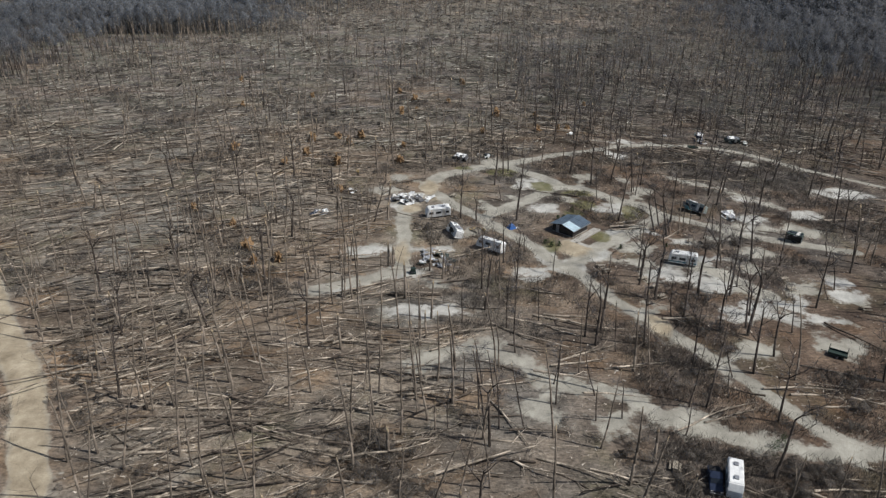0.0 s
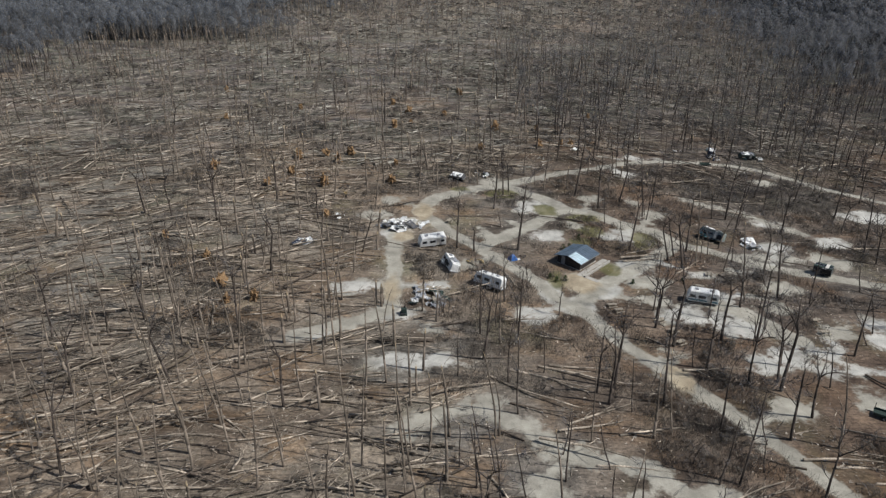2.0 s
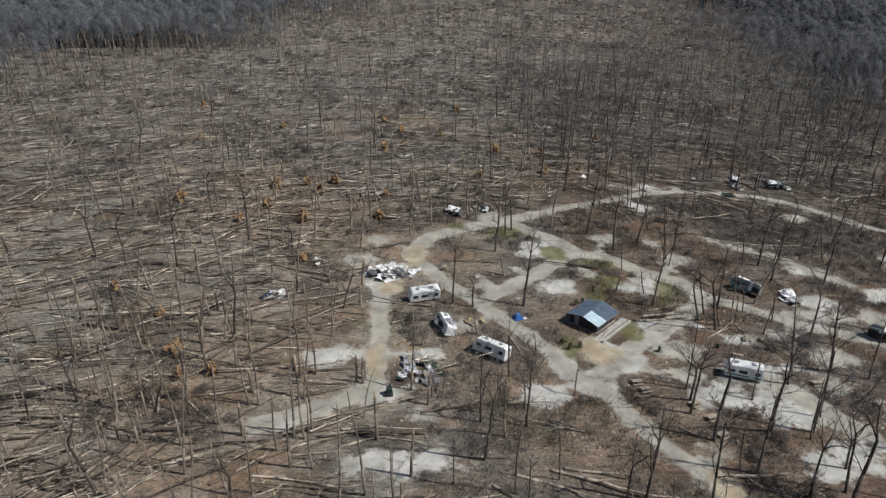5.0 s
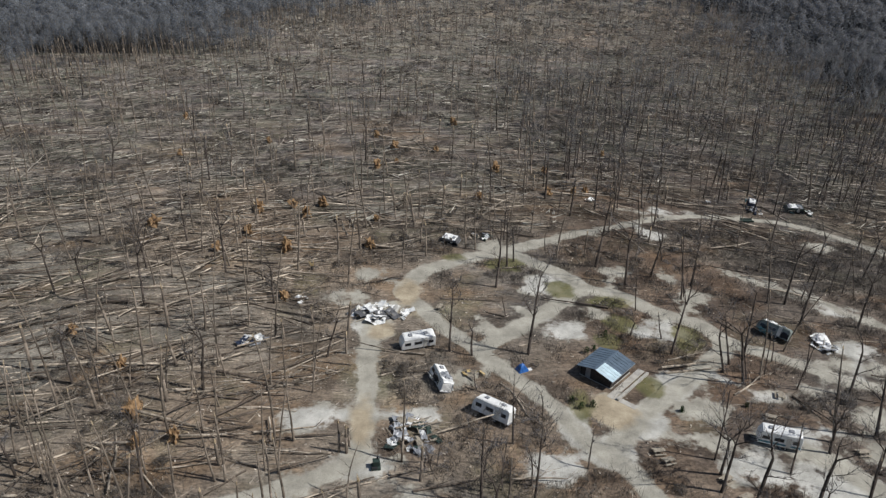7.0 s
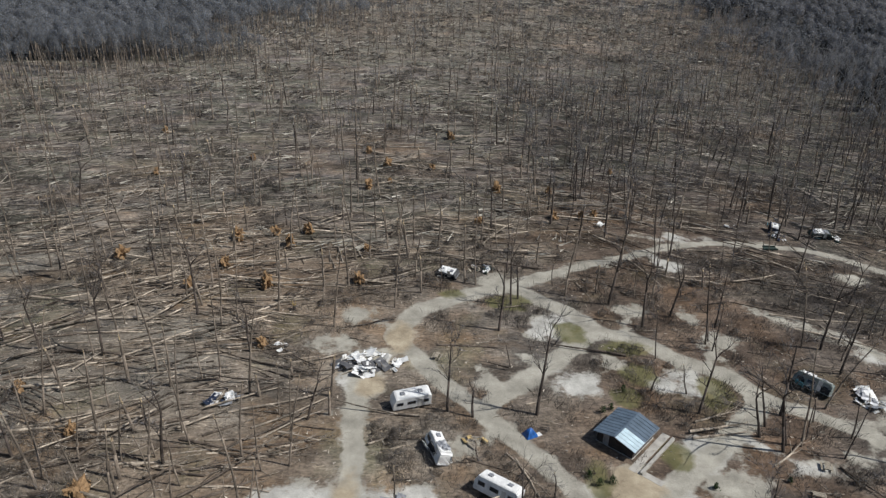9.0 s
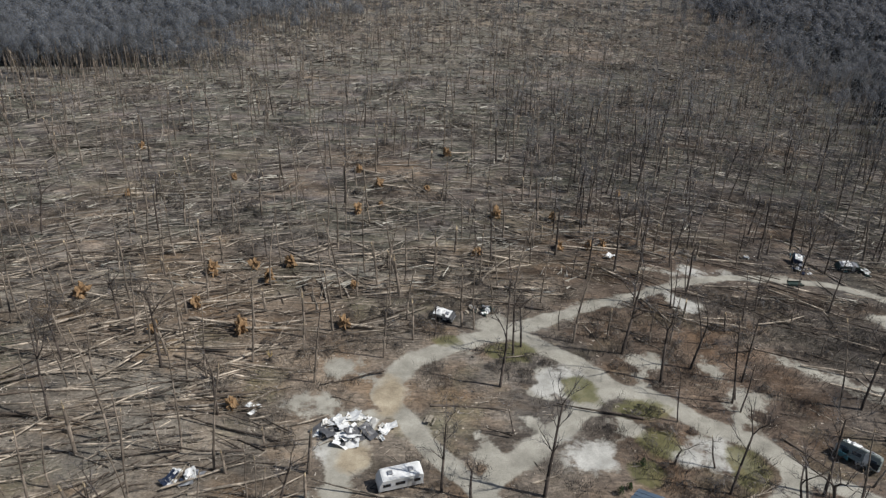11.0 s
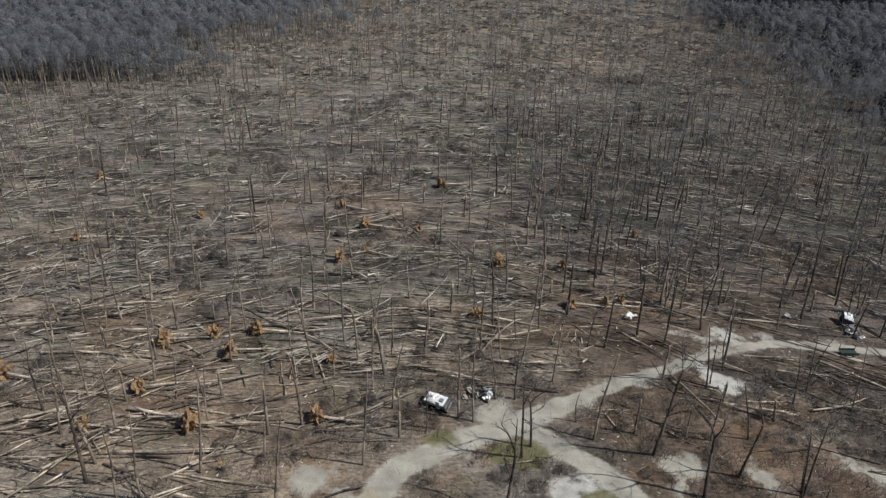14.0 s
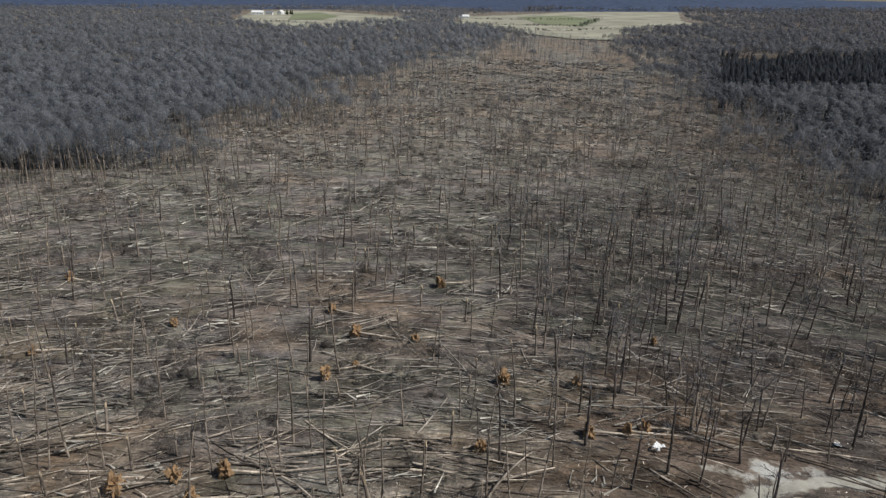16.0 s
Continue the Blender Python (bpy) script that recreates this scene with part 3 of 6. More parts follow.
def gen_tree(kind, rng):
    """Trunk segments, a list of limbs with their own segments, and the torn top if there is one."""
    trunk, limbs, top = [], [], None

    def bough(p, d, length, r, depth):
        rows = []
        limb(p, d, length, r, rng, rows, depth)
        limbs.append(np.array(rows))
    if kind == "snag":
        h, r = rng.uniform(4, 10), rng.uniform(0.19, 0.31)
        n = wander((0, 0, -0.15), (rng.uniform(-.04, .04), rng.uniform(-.04, .04), 1), h, r, r * 0.7, 3, 0.04, rng, trunk)
        top = n[-1]
        for _ in range(rng.randint(0, 2)):
            q, dd, rr = n[rng.randint(1, 3)]
            bough(q, (rng.uniform(-1, 1), rng.uniform(-1, 1), 0.5), rng.uniform(0.8, 2), 0.05, 0)
    elif kind in ("pole", "dark_pole"):
        h, r = rng.uniform(13, 21), rng.uniform(0.15, 0.28) if kind == "pole" else rng.uniform(0.15, 0.23)
        n = wander((0, 0, -0.15), (rng.uniform(-.05, .05), rng.uniform(-.05, .05), 1), h, r, r * 0.4, 7, 0.06, rng, trunk)
        top = n[-1]
        for q, dd, rr in n[3:]:
            for _ in range(rng.randint(0, 2 if kind == "pole" else 3)):
                bough(q, (rng.uniform(-1, 1), rng.uniform(-1, 1), rng.uniform(0.1, 1.0)), rng.uniform(0.7, 3.4), max(0.03, rr * 0.4), 1 if rng.random() < 0.4 else 0)
    elif kind == "forked":
        h, r = rng.uniform(14, 20), rng.uniform(0.23, 0.33)
        n = wander((0, 0, -0.15), (rng.uniform(-.05, .05), rng.uniform(-.05, .05), 1), h * 0.62, r, r * 0.6, 4, 0.05, rng, trunk)
        for k in range(rng.randint(2, 3)):
            a = rng.uniform(0, 6.3)
            bough(n[-1][0], (0.5 * math.cos(a), 0.5 * math.sin(a), 1), h * rng.uniform(0.28, 0.42), r * 0.5, 1)
        for q, dd, rr in n[2:-1]:
            a = rng.uniform(0, 6.3)
            bough(q, (math.cos(a), math.sin(a), 0.8), rng.uniform(2, 4.5), rr * 0.4, 1)
    elif kind == "broad":
        h, r = rng.uniform(14, 17), rng.uniform(0.28, 0.36)
        n = wander((0, 0, -0.15), (rng.uniform(-.05, .05), rng.uniform(-.05, .05), 1), h * 0.5, r, r * 0.65, 4, 0.06, rng, trunk)
        for k in range(4):
            a = k * 1.6 + rng.uniform(-0.4, 0.4)
            bough(n[-1][0], (0.7 * math.cos(a), 0.7 * math.sin(a), 1), h * rng.uniform(0.38, 0.5), r * 0.5, 2)
        a = rng.uniform(0, 6.3)
        bough(n[-2][0], (math.cos(a), math.sin(a), 0.7), 4.5, r * 0.35, 2)
    else:  # whole
        h, r = rng.uniform(17, 22), rng.uniform(0.21, 0.30)
        n = wander((0, 0, -0.15), (rng.uniform(-.05, .05), rng.uniform(-.05, .05), 1), h * 0.8, r, r * 0.4, 4, 0.04, rng, trunk)
        for q, dd, rr in n[2:]:
            for _ in range(3):
                a = rng.uniform(0, 6.3)
                bough(q, (0.7 * math.cos(a), 0.7 * math.sin(a), 0.9), rng.uniform(2.5, 5.0), rr * 0.45, 1)
    return np.array(trunk), limbs, top


VARIANTS = {k: [gen_tree(k, rnd) for _ in range(n)] for k, n in (("snag", 6), ("pole", 12), ("dark_pole", 10), ("forked", 9), ("broad", 4), ("whole", 9))}


def twig_rows(limbs, rng, per=3):
    """Sprays of fine twigs along the outer half of each limb."""
    rows = []
    for l in limbs:
        for p in l[len(l) // 3:]:
            d = Vector(p[3:6] - p[0:3]).normalized()
            for _ in range(per):
                t = rng.random()
                q = Vector(p[0:3]) * (1 - t) + Vector(p[3:6]) * t
                e = q + (d + Vector((rng.gauss(0, 0.7), rng.gauss(0, 0.7), rng.gauss(0.25, 0.5)))) * rng.uniform(0.5, 1.3)
                rows.append((*q, *e, 0.028, 0.008))
    return np.array(rows)


TWIGS = {(k, i): twig_rows(v[1], random.Random(i), 2 if k == "broad" else 3) for k in ("forked", "broad", "whole", "dark_pole") for i, v in enumerate(VARIANTS[k])}
TREE_WORDS = {"snag": "snapped-off bare trunk with a pale splintered top", "pole": "tall bare standing trunk stripped of its branches",
              "forked": "bare leafless tree with broken forked limbs", "broad": "broad bare leafless tree with wide-spread limbs", "whole": "tall bare leafless tree with a thin twiggy crown"}
MASTERS = {}


def splinter(top, rng):
    """The torn, pale end of a snapped trunk."""
    q, d, r = top
    segs = []
    for k in range(4):
        a = k * 1.6 + rng.uniform(-0.4, 0.4)
        o = Vector((math.cos(a), math.sin(a), 0)) * r * 0.5
        segs.append((*(q + o - d * 0.25), *(q + o * 1.1 + d * rng.uniform(0.3, 1.0)), r * 0.55, r * 0.08))
    return np.array(segs)


def tree_thing(kind, i, m):
    """A standing tree: its trunk, each limb, its torn top. Trees of one shape share their meshes."""
    key = (kind, i)
    if key not in MASTERS:
        trunk, limbs, top = VARIANTS[kind][i]
        bark = M_BARK if kind in ("snag", "pole") else M_BARK_DARK
        meshes = [("trunk", tubes("trunk", trunk, bark, 0.05, 7))] + [("limb", tubes("limb", l, bark, 0.05, 4)) for l in limbs]
        if top:
            meshes.append(("splintered_top", tubes("splintered_top", splinter(top, random.Random(i)), M_SPLIT, 0.5)))
        if key in TWIGS:
            meshes.append(("twig_spray", slivers("twig_spray", TWIGS[key], M_TWIG)))
        MASTERS[key] = meshes
    ob = thing("tree", m, TREE_WORDS[kind], "tree", "trees of the damaged forest")
    for name, me in MASTERS[key]:
        piece = new(name, me)
        piece.parent = ob
        if name == "twig_spray":
            tagged(piece, kind="stuff")
    return ob


def left_edge(y):
    return 11 * np.sin(y * 0.045) + 8 * np.sin(y * 0.12 + 1) + np.interp(y, [100, 300, 350, 400, 490, 574, 681, 832, 1036, 1300, 2000], [-300, -222, -192, -168, -128, -92, -62, -15, 82, 150, 200])


def right_edge(y):
    return 11 * np.sin(y * 0.04 + 2) + 8 * np.sin(y * 0.11) + np.interp(y, [100, 230, 330, 400, 471, 593, 699, 1017, 1300, 2000], [330, 215, 172, 180, 205, 225, 222, 237, 285, 300])


TAKEN = []          # x, y, radius of the things that stand on the ground


def free(x, y, gap=0.8):
    return firm_at(x, y) > gap and all((x - a) ** 2 + (y - b) ** 2 > r * r for a, b, r in TAKEN)


# ---- the building, the trailers and what lies about the camp ----
M_WHITE = make_plain("white_fibreglass", (0.80, 0.80, 0.78), 0.45, 0.0, 0.5, 0.8, 0.22)
M_CREAM = make_plain("cream_siding", (0.62, 0.60, 0.55), 0.5, 0.0, 0.4, 0.8, 0.25)
M_GREY = make_plain("grey_sheet_metal", (0.30, 0.31, 0.33), 0.5, 0.4, 0.5, 1.0, 0.3)
M_DARKGREY = make_plain("dark_grey_siding", (0.10, 0.10, 0.105), 0.5, 0.1, 0.5, 1.0, 0.3)
M_NAVY = make_plain("dark_blue_paint", (0.025, 0.035, 0.065), 0.35, 0.2, 0.5, 1.0, 0.25)
M_BLACK = make_plain("black_rubber", (0.02, 0.02, 0.022), 0.8, 0.0, 0.3, 2.0, 0.3)
M_DARKGREEN = make_plain("dark_green_paint", (0.03, 0.05, 0.042), 0.6, 0.1, 0.4, 1.5, 0.3)
M_GLASS = make_plain("tinted_window", (0.02, 0.024, 0.03), 0.12, 0.0, 0.6, 1.0, 0.1)
# sun glint on the blue roof, painted as a paler base colour
M_ROOF_GLINT = make_plain("glinting_metal_roof", (0.56, 0.70, 0.76), 0.35, 0.1, 0.5, 0.6, 0.2)
M_ROOF_DARK = make_plain("slate_blue_metal_roof", (0.13, 0.175, 0.225), 0.38, 0.2, 0.5, 0.6, 0.3)
M_WALL = make_plain("dark_stained_boards", (0.040, 0.034, 0.032), 0.8, 0.0, 0.3, 1.0, 0.35)
M_CONCRETE = make_plain("pale_concrete", (0.42, 0.40, 0.36), 0.9, 0.0, 0.25, 0.9, 0.25)
M_TARP = make_plain("bright_blue_tarpaulin", (0.018, 0.12, 0.40), 0.45, 0.0, 0.5, 1.4, 0.35)
M_TIMBER = make_plain("grey_timber", (0.33, 0.29, 0.23), 0.85, 0.0, 0.25, 2.0, 0.3)
M_YELLOWWOOD = make_plain("torn_yellow_wood", (0.52, 0.39, 0.19), 0.8, 0.0, 0.25, 2.0, 0.3)
M_TEAL = make_plain("teal_stripe_paint", (0.06, 0.19, 0.24), 0.4, 0.0, 0.5, 1.0, 0.2)
M_GREYGREEN = make_plain("grey_green_siding", (0.20, 0.23, 0.215), 0.55)
M_BRUSH = make_bark("grey_brown_brush", (0.095, 0.083, 0.072), (0.19, 0.168, 0.146), 1.0, 0.4)
M_PINE = make_bark("dark_grey_green_pine", (0.035, 0.040, 0.046), (0.075, 0.082, 0.092), 0.1, 0.2, through=0.4, gaps=0.5)
M_LEAF = make_bark("evergreen_leaf", (0.018, 0.035, 0.014), (0.055, 0.09, 0.032), 3.0, 0.4)


def building():
    """Bath house with a low gabled metal roof, a concrete walk and a wall along its side."""
    m = pose(33.8, 171.0, gz(33.8, 171.0), 0, 0, 47)      # local x along the ridge, local y up the left slope
    ob = thing("bath_house", m, "dark-boarded bath house with a blue metal roof", "building")
    TAKEN.append((34.1, 172.0, 7.2))
    L, W, E_, R = 6.8, 6.4, 2.1, 2.9
    part("foundation_slab", box((L + 0.3, W + 0.3, 0.25), (0, 0, 0.0), 0.02), M_CONCRETE, ob)
    for sy in (-1, 1):
        part("side_wall", box((L, 0.2, E_), (0, sy * (W / 2 - 0.1), E_ / 2 + 0.1)), M_WALL, ob)
    for sx in (-1, 1):
        bm = bmesh.new()
        prof = [(-W / 2 + 0.2, 0.1), (W / 2 - 0.2, 0.1), (W / 2 - 0.2, E_ + 0.1), (0, R), (-W / 2 + 0.2, E_ + 0.1)]
        rings = [[bm.verts.new((sx * (L / 2 - 0.02) - sx * d, y, z)) for y, z in prof] for d in (0, 0.2)]
        bm.faces.new(rings[0]), bm.faces.new(rings[1][::-1])
        for a in range(5):
            bm.faces.new((rings[0][a], rings[1][a], rings[1][(a + 1) % 5], rings[0][(a + 1) % 5]))
        bmesh.ops.recalc_face_normals(bm, faces=bm.faces[:])
        part("gable_wall", bm, M_WALL, ob)
    # door and vents in the front gable
    door = part("door", box((0.08, 1.0, 2.05), (-L / 2 - 0.02, 1.6, 1.15), 0.01), M_GREY, ob, "grey steel door")
    part("door_handle", rod((-L / 2 - 0.1, 1.95, 1.1), (-L / 2 - 0.1, 2.1, 1.1), 0.02), M_WHITE, door)
    for y in (-2.2, -0.6):
        part("window", box((0.06, 0.9, 0.5), (-L / 2 - 0.02, y, 1.9), 0.01), M_GLASS, ob, "dark narrow window")
    slope = math.atan2(R - E_, W / 2)
    run = (W / 2 + 0.6) / math.cos(slope)
    for sy in (-1, 1):
        n = 10
        for k in range(n):                      # one sheet after another along the ridge
            w = (L + 1.4) / n
            x = -(L + 1.4) / 2 + (k + 0.5) * w
            # the glint colour goes on the front four sheets of one slope
            light = sy < 0 and k < 4
            bm = box((w - 0.02, run, 0.06), (x, sy * run / 2 * math.cos(slope), R + 0.16 - run / 2 * math.sin(slope)), 0.0, (-sy * math.degrees(slope), 0, 0))
            rib = box((0.06, run, 0.1), (x - w / 2 + 0.04, sy * run / 2 * math.cos(slope), R + 0.19 - run / 2 * math.sin(slope)), 0.0, (-sy * math.degrees(slope), 0, 0))
            me = bpy.data.meshes.new("rib")
            rib.to_mesh(me), rib.free()
            bm.from_mesh(me)
            bpy.data.meshes.remove(me)
            part("roof_sheet", bm, M_ROOF_GLINT if light else M_ROOF_DARK, ob, "roof sheet coloured pale for sun glint" if light else "slate-blue roof sheet")
        part("fascia", box((L + 1.4, 0.06, 0.22), (0, sy * (W / 2 + 0.6), E_ - 0.13)), M_GREY, ob)
    part("ridge_cap", box((L + 1.4, 0.4, 0.08), (0, 0, R + 0.2), 0.02), M_ROOF_DARK, ob)
    walk_ = new("concrete_walk", None)
    walk_.matrix_world = m
    tagged(walk_, "pale concrete walk beside the bath house", "walkway", kind="structure")
    part("slab", box((11.5, 1.3, 0.16), (0.0, -4.5, 0.04), 0.02), M_CONCRETE, walk_)
    part("slab", box((1.2, 4.2, 0.16), (-5.0, -7.3, 0.04), 0.02), M_CONCRETE, walk_)
    wall = thing("retaining_wall", m, "low weathered concrete wall along the walk", "wall", kind="structure")
    part("coping", box((11.0, 0.5, 0.5), (0.0, -5.9, 0.22), 0.04), M_CONCRETE, wall)


def wheel(parent, x, y, r=0.33, w=0.22):
    t = part("tyre", rod((x, y - w / 2, r), (x, y + w / 2, r), r, sides=14), M_BLACK, parent, "black rubber tyre")
    part("rim", rod((x, y - w / 2 - 0.01, r), (x, y + w / 2 + 0.01, r), r * 0.55, sides=10), M_GREY, t)


def trailer(m, label, L=7.0, W=2.4, H=2.6, skin=None, stripe=None, torn=False, roof=None, seed=0):
    """Travel trailer: rounded shell, windows, door, roof vents, drawbar and two wheels a side."""
    rng = random.Random(seed)
    skin = skin or M_WHITE
    ob = thing("travel_trailer", m, label, "trailer", "wrecked campers")
    bm = bmesh.new()
    prof = [(-L / 2, 0.55), (-L / 2 + 0.05, H * 0.72), (-L / 2 + 0.55, H + 0.35), (L / 2 - 0.35, H + 0.45), (L / 2, H + 0.2), (L / 2, 0.6)]
    rings = [[bm.verts.new((x, y, z)) for x, z in prof] for y in (-W / 2, W / 2)]
    bm.faces.new(rings[0]), bm.faces.new(rings[1][::-1])
    for a in range(6):
        bm.faces.new((rings[0][a], rings[1][a], rings[1][(a + 1) % 6], rings[0][(a + 1) % 6]))
    bmesh.ops.recalc_face_normals(bm, faces=bm.faces[:])
    bmesh.ops.bevel(bm, geom=bm.edges[:], offset=0.09, segments=2, affect="EDGES", profile=0.5)
    if torn:
        for v in bm.verts:
            v.co += Vector((rng.uniform(-.12, .12), rng.uniform(-.12, .12), rng.uniform(-.2, .12)))
    body = part("body", bm, skin, ob)
    part("roof_membrane", box((L - 1.3, W - 0.25, 0.05), (0.1, 0, H + 0.44), 0.02, (0, -0.8, 0)), roof or M_WHITE, ob)
    for k, x in enumerate((-L * 0.22, L * 0.24)):
        part("roof_vent", box((0.75, 0.7, 0.24), (x, 0, H + 0.56), 0.06), M_GREY, ob, "grey roof air unit")
    for sy in (-1, 1):
        for x, w in ((-L * 0.32, 1.1), (-L * 0.02, 1.4), (L * 0.36, 0.9)):
            win = part("window", box((w, 0.06, 0.62), (x, sy * (W / 2 + 0.01), H * 0.72), 0.02), M_GLASS, ob, "dark tinted window")
            part("frame", box((w + 0.12, 0.04, 0.74), (x, sy * (W / 2 + 0.005), H * 0.72), 0.02), M_GREY, win)
        if stripe:
            part("stripe", box((L - 0.3, 0.03, 0.34), (0, sy * (W / 2 + 0.02), H * 0.4)), stripe, ob, "coloured side stripe")
        for x in (L * 0.04, L * 0.16):
            wheel(ob, x, sy * (W / 2 - 0.16))
    door = part("door", box((0.75, 0.06, 1.85), (L * 0.2, -W / 2 - 0.02, 1.6), 0.03), M_CREAM, ob)
    part("handle", box((0.05, 0.05, 0.16), (L * 0.2 + 0.28, -W / 2 - 0.07, 1.55)), M_BLACK, door)
    part("chassis", box((L - 0.3, 1.6, 0.2), (0, 0, 0.48)), M_BLACK, ob)
    part("drawbar", rod((-L / 2, -0.5, 0.5), (-L / 2 - 1.2, 0, 0.5), 0.06), M_BLACK, ob)
    part("drawbar", rod((-L / 2, 0.5, 0.5), (-L / 2 - 1.2, 0, 0.5), 0.06), M_BLACK, ob)
    part("bumper", box((0.12, W - 0.1, 0.16), (L / 2 + 0.05, 0, 0.55), 0.02), M_GREY, ob)
    if torn:
        # ripped-out skin: black sheets imitate the dark inside, and loose sheets hang from it
        for sy in (-1, 1):
            for k in range(2):
                w, h = rng.uniform(0.8, 2.0), H * rng.uniform(0.35, 0.6)
                bm = crumple(w, h, 0.03, rng, 6)
                for v in bm.verts:
                    v.co.x *= 1 + rng.uniform(-0.22, 0.22)
                    v.co.y *= 1 + rng.uniform(-0.22, 0.22)
                bmesh.ops.transform(bm, matrix=pose(rng.uniform(-0.38, 0.38) * L, sy * (W / 2 + 0.06), H * rng.uniform(0.4, 0.62), 90, 0, 0), verts=bm.verts[:])
                part("opening_dark_sheet", bm, M_BLACK, ob, "black sheet put in for the dark inside of a ripped side")
            bm = crumple(rng.uniform(0.9, 1.8), H * 0.5, 0.12, rng)
            bmesh.ops.transform(bm, matrix=pose(rng.uniform(-0.4, 0.4) * L, sy * (W / 2 + 0.45), 0.55, 90 - sy * 35, 0, rng.uniform(-20, 20)), verts=bm.verts[:])
            part("loose_panel", bm, rng.choice((M_WHITE, M_GREY, M_TEAL)), ob)
        bm = crumple(L * 0.35, W * 0.8, 0.14, rng, 6)
        bmesh.ops.transform(bm, matrix=pose(rng.uniform(-0.2, 0.2) * L, 0, H + 0.6, 4, 3, 10), verts=bm.verts[:])
        part("torn_roof_sheet", bm, roof and M_WHITE or M_GREY, ob)
    x, y = m.translation.x, m.translation.y
    TAKEN.append((x, y, 4.2))
    return ob


def put(x, y, turn, tip=0.0, pitch=0.0, up=0.0):
    """A pose on the ground at x, y: turned, tipped on its side, pitched."""
    return Matrix.Translation((x, y, gz(x, y) + up)) @ pose(0, 0, 0, 0, 0, turn) @ pose(0, 0, 0, tip, pitch, 0)


def pickup(m, label):
    ob = thing("pickup_truck", m, label, "truck")
    TAKEN.append((m.translation.x, m.translation.y, 3.0))
    bm = bmesh.new()
    prof = [(-2.7, 0.45), (-2.7, 1.0), (-1.3, 1.12), (-0.75, 1.75), (0.75, 1.78), (1.0, 1.1), (2.7, 1.1), (2.7, 0.45)]
    rings = [[bm.verts.new((x, y, z)) for x, z in prof] for y in (-0.95, 0.95)]
    bm.faces.new(rings[0]), bm.faces.new(rings[1][::-1])
    for a in range(8):
        bm.faces.new((rings[0][a], rings[1][a], rings[1][(a + 1) % 8], rings[0][(a + 1) % 8]))
    bmesh.ops.recalc_face_normals(bm, faces=bm.faces[:])
    bmesh.ops.bevel(bm, geom=bm.edges[:], offset=0.06, segments=2, affect="EDGES")
    part("body", bm, M_NAVY, ob)
    part("cargo_bed", box((1.55, 1.6, 0.04), (1.85, 0, 1.13)), M_BLACK, ob)
    part("windscreen", box((0.06, 1.6, 0.72), (-1.04, 0, 1.46), 0.0, (0, 40, 0)), M_GLASS, ob)
    part("rear_window", box((0.05, 1.5, 0.55), (0.92, 0, 1.48), 0.0, (0, -18, 0)), M_GLASS, ob)
    for sy in (-1, 1):
        part("side_window", box((1.2, 0.04, 0.42), (0, sy * 0.96, 1.5)), M_GLASS, ob)
        part("headlight", box((0.06, 0.35, 0.2), (-2.72, sy * 0.7, 0.9), 0.02), M_WHITE, ob)
        part("tail_light", box((0.06, 0.16, 0.3), (2.72, sy * 0.82, 0.9), 0.02), M_SOIL, ob)
        for x in (-1.8, 1.75):
            wheel(ob, x, sy * 0.86, 0.38, 0.26)
    part("bumper", box((0.16, 1.9, 0.22), (-2.78, 0, 0.55), 0.04), M_GREY, ob)
    part("bumper", box((0.16, 1.9, 0.22), (2.78, 0, 0.55), 0.04), M_GREY, ob)


def picnic_table(m):
    ob = thing("picnic_table", m, "weathered wooden picnic table with two benches", "picnic table", "picnic tables of the camp")
    for k in range(5):
        part("top_plank", box((1.9, 0.14, 0.045), (0, -0.31 + k * 0.155, 0.75), 0.005), M_TIMBER, ob)
    for sy in (-1, 1):
        for k in range(2):
            part("seat_plank", box((1.9, 0.13, 0.045), (0, sy * (0.68 + 0.15 * k), 0.45), 0.005), M_TIMBER, ob)
    for x in (-0.65, 0.65):
        for sy in (-1, 1):
            part("leg", rod((x, sy * 0.65, 0), (x, sy * 0.22, 0.74), 0.05, sides=4), M_TIMBER, ob)
        part("cross_beam", box((0.05, 1.6, 0.1), (x, 0, 0.4)), M_TIMBER, ob)
    return ob


def crumple(w, d, h, rng, cuts=4):
    """A bent sheet with thickness."""
    bm = bmesh.new()
    bmesh.ops.create_grid(bm, x_segments=cuts, y_segments=cuts, size=0.5)
    for v in bm.verts:
        v.co = Vector((v.co.x * w, v.co.y * d, rng.uniform(-h, h)))
    bmesh.ops.solidify(bm, geom=bm.faces[:], thickness=0.04)
    return bm


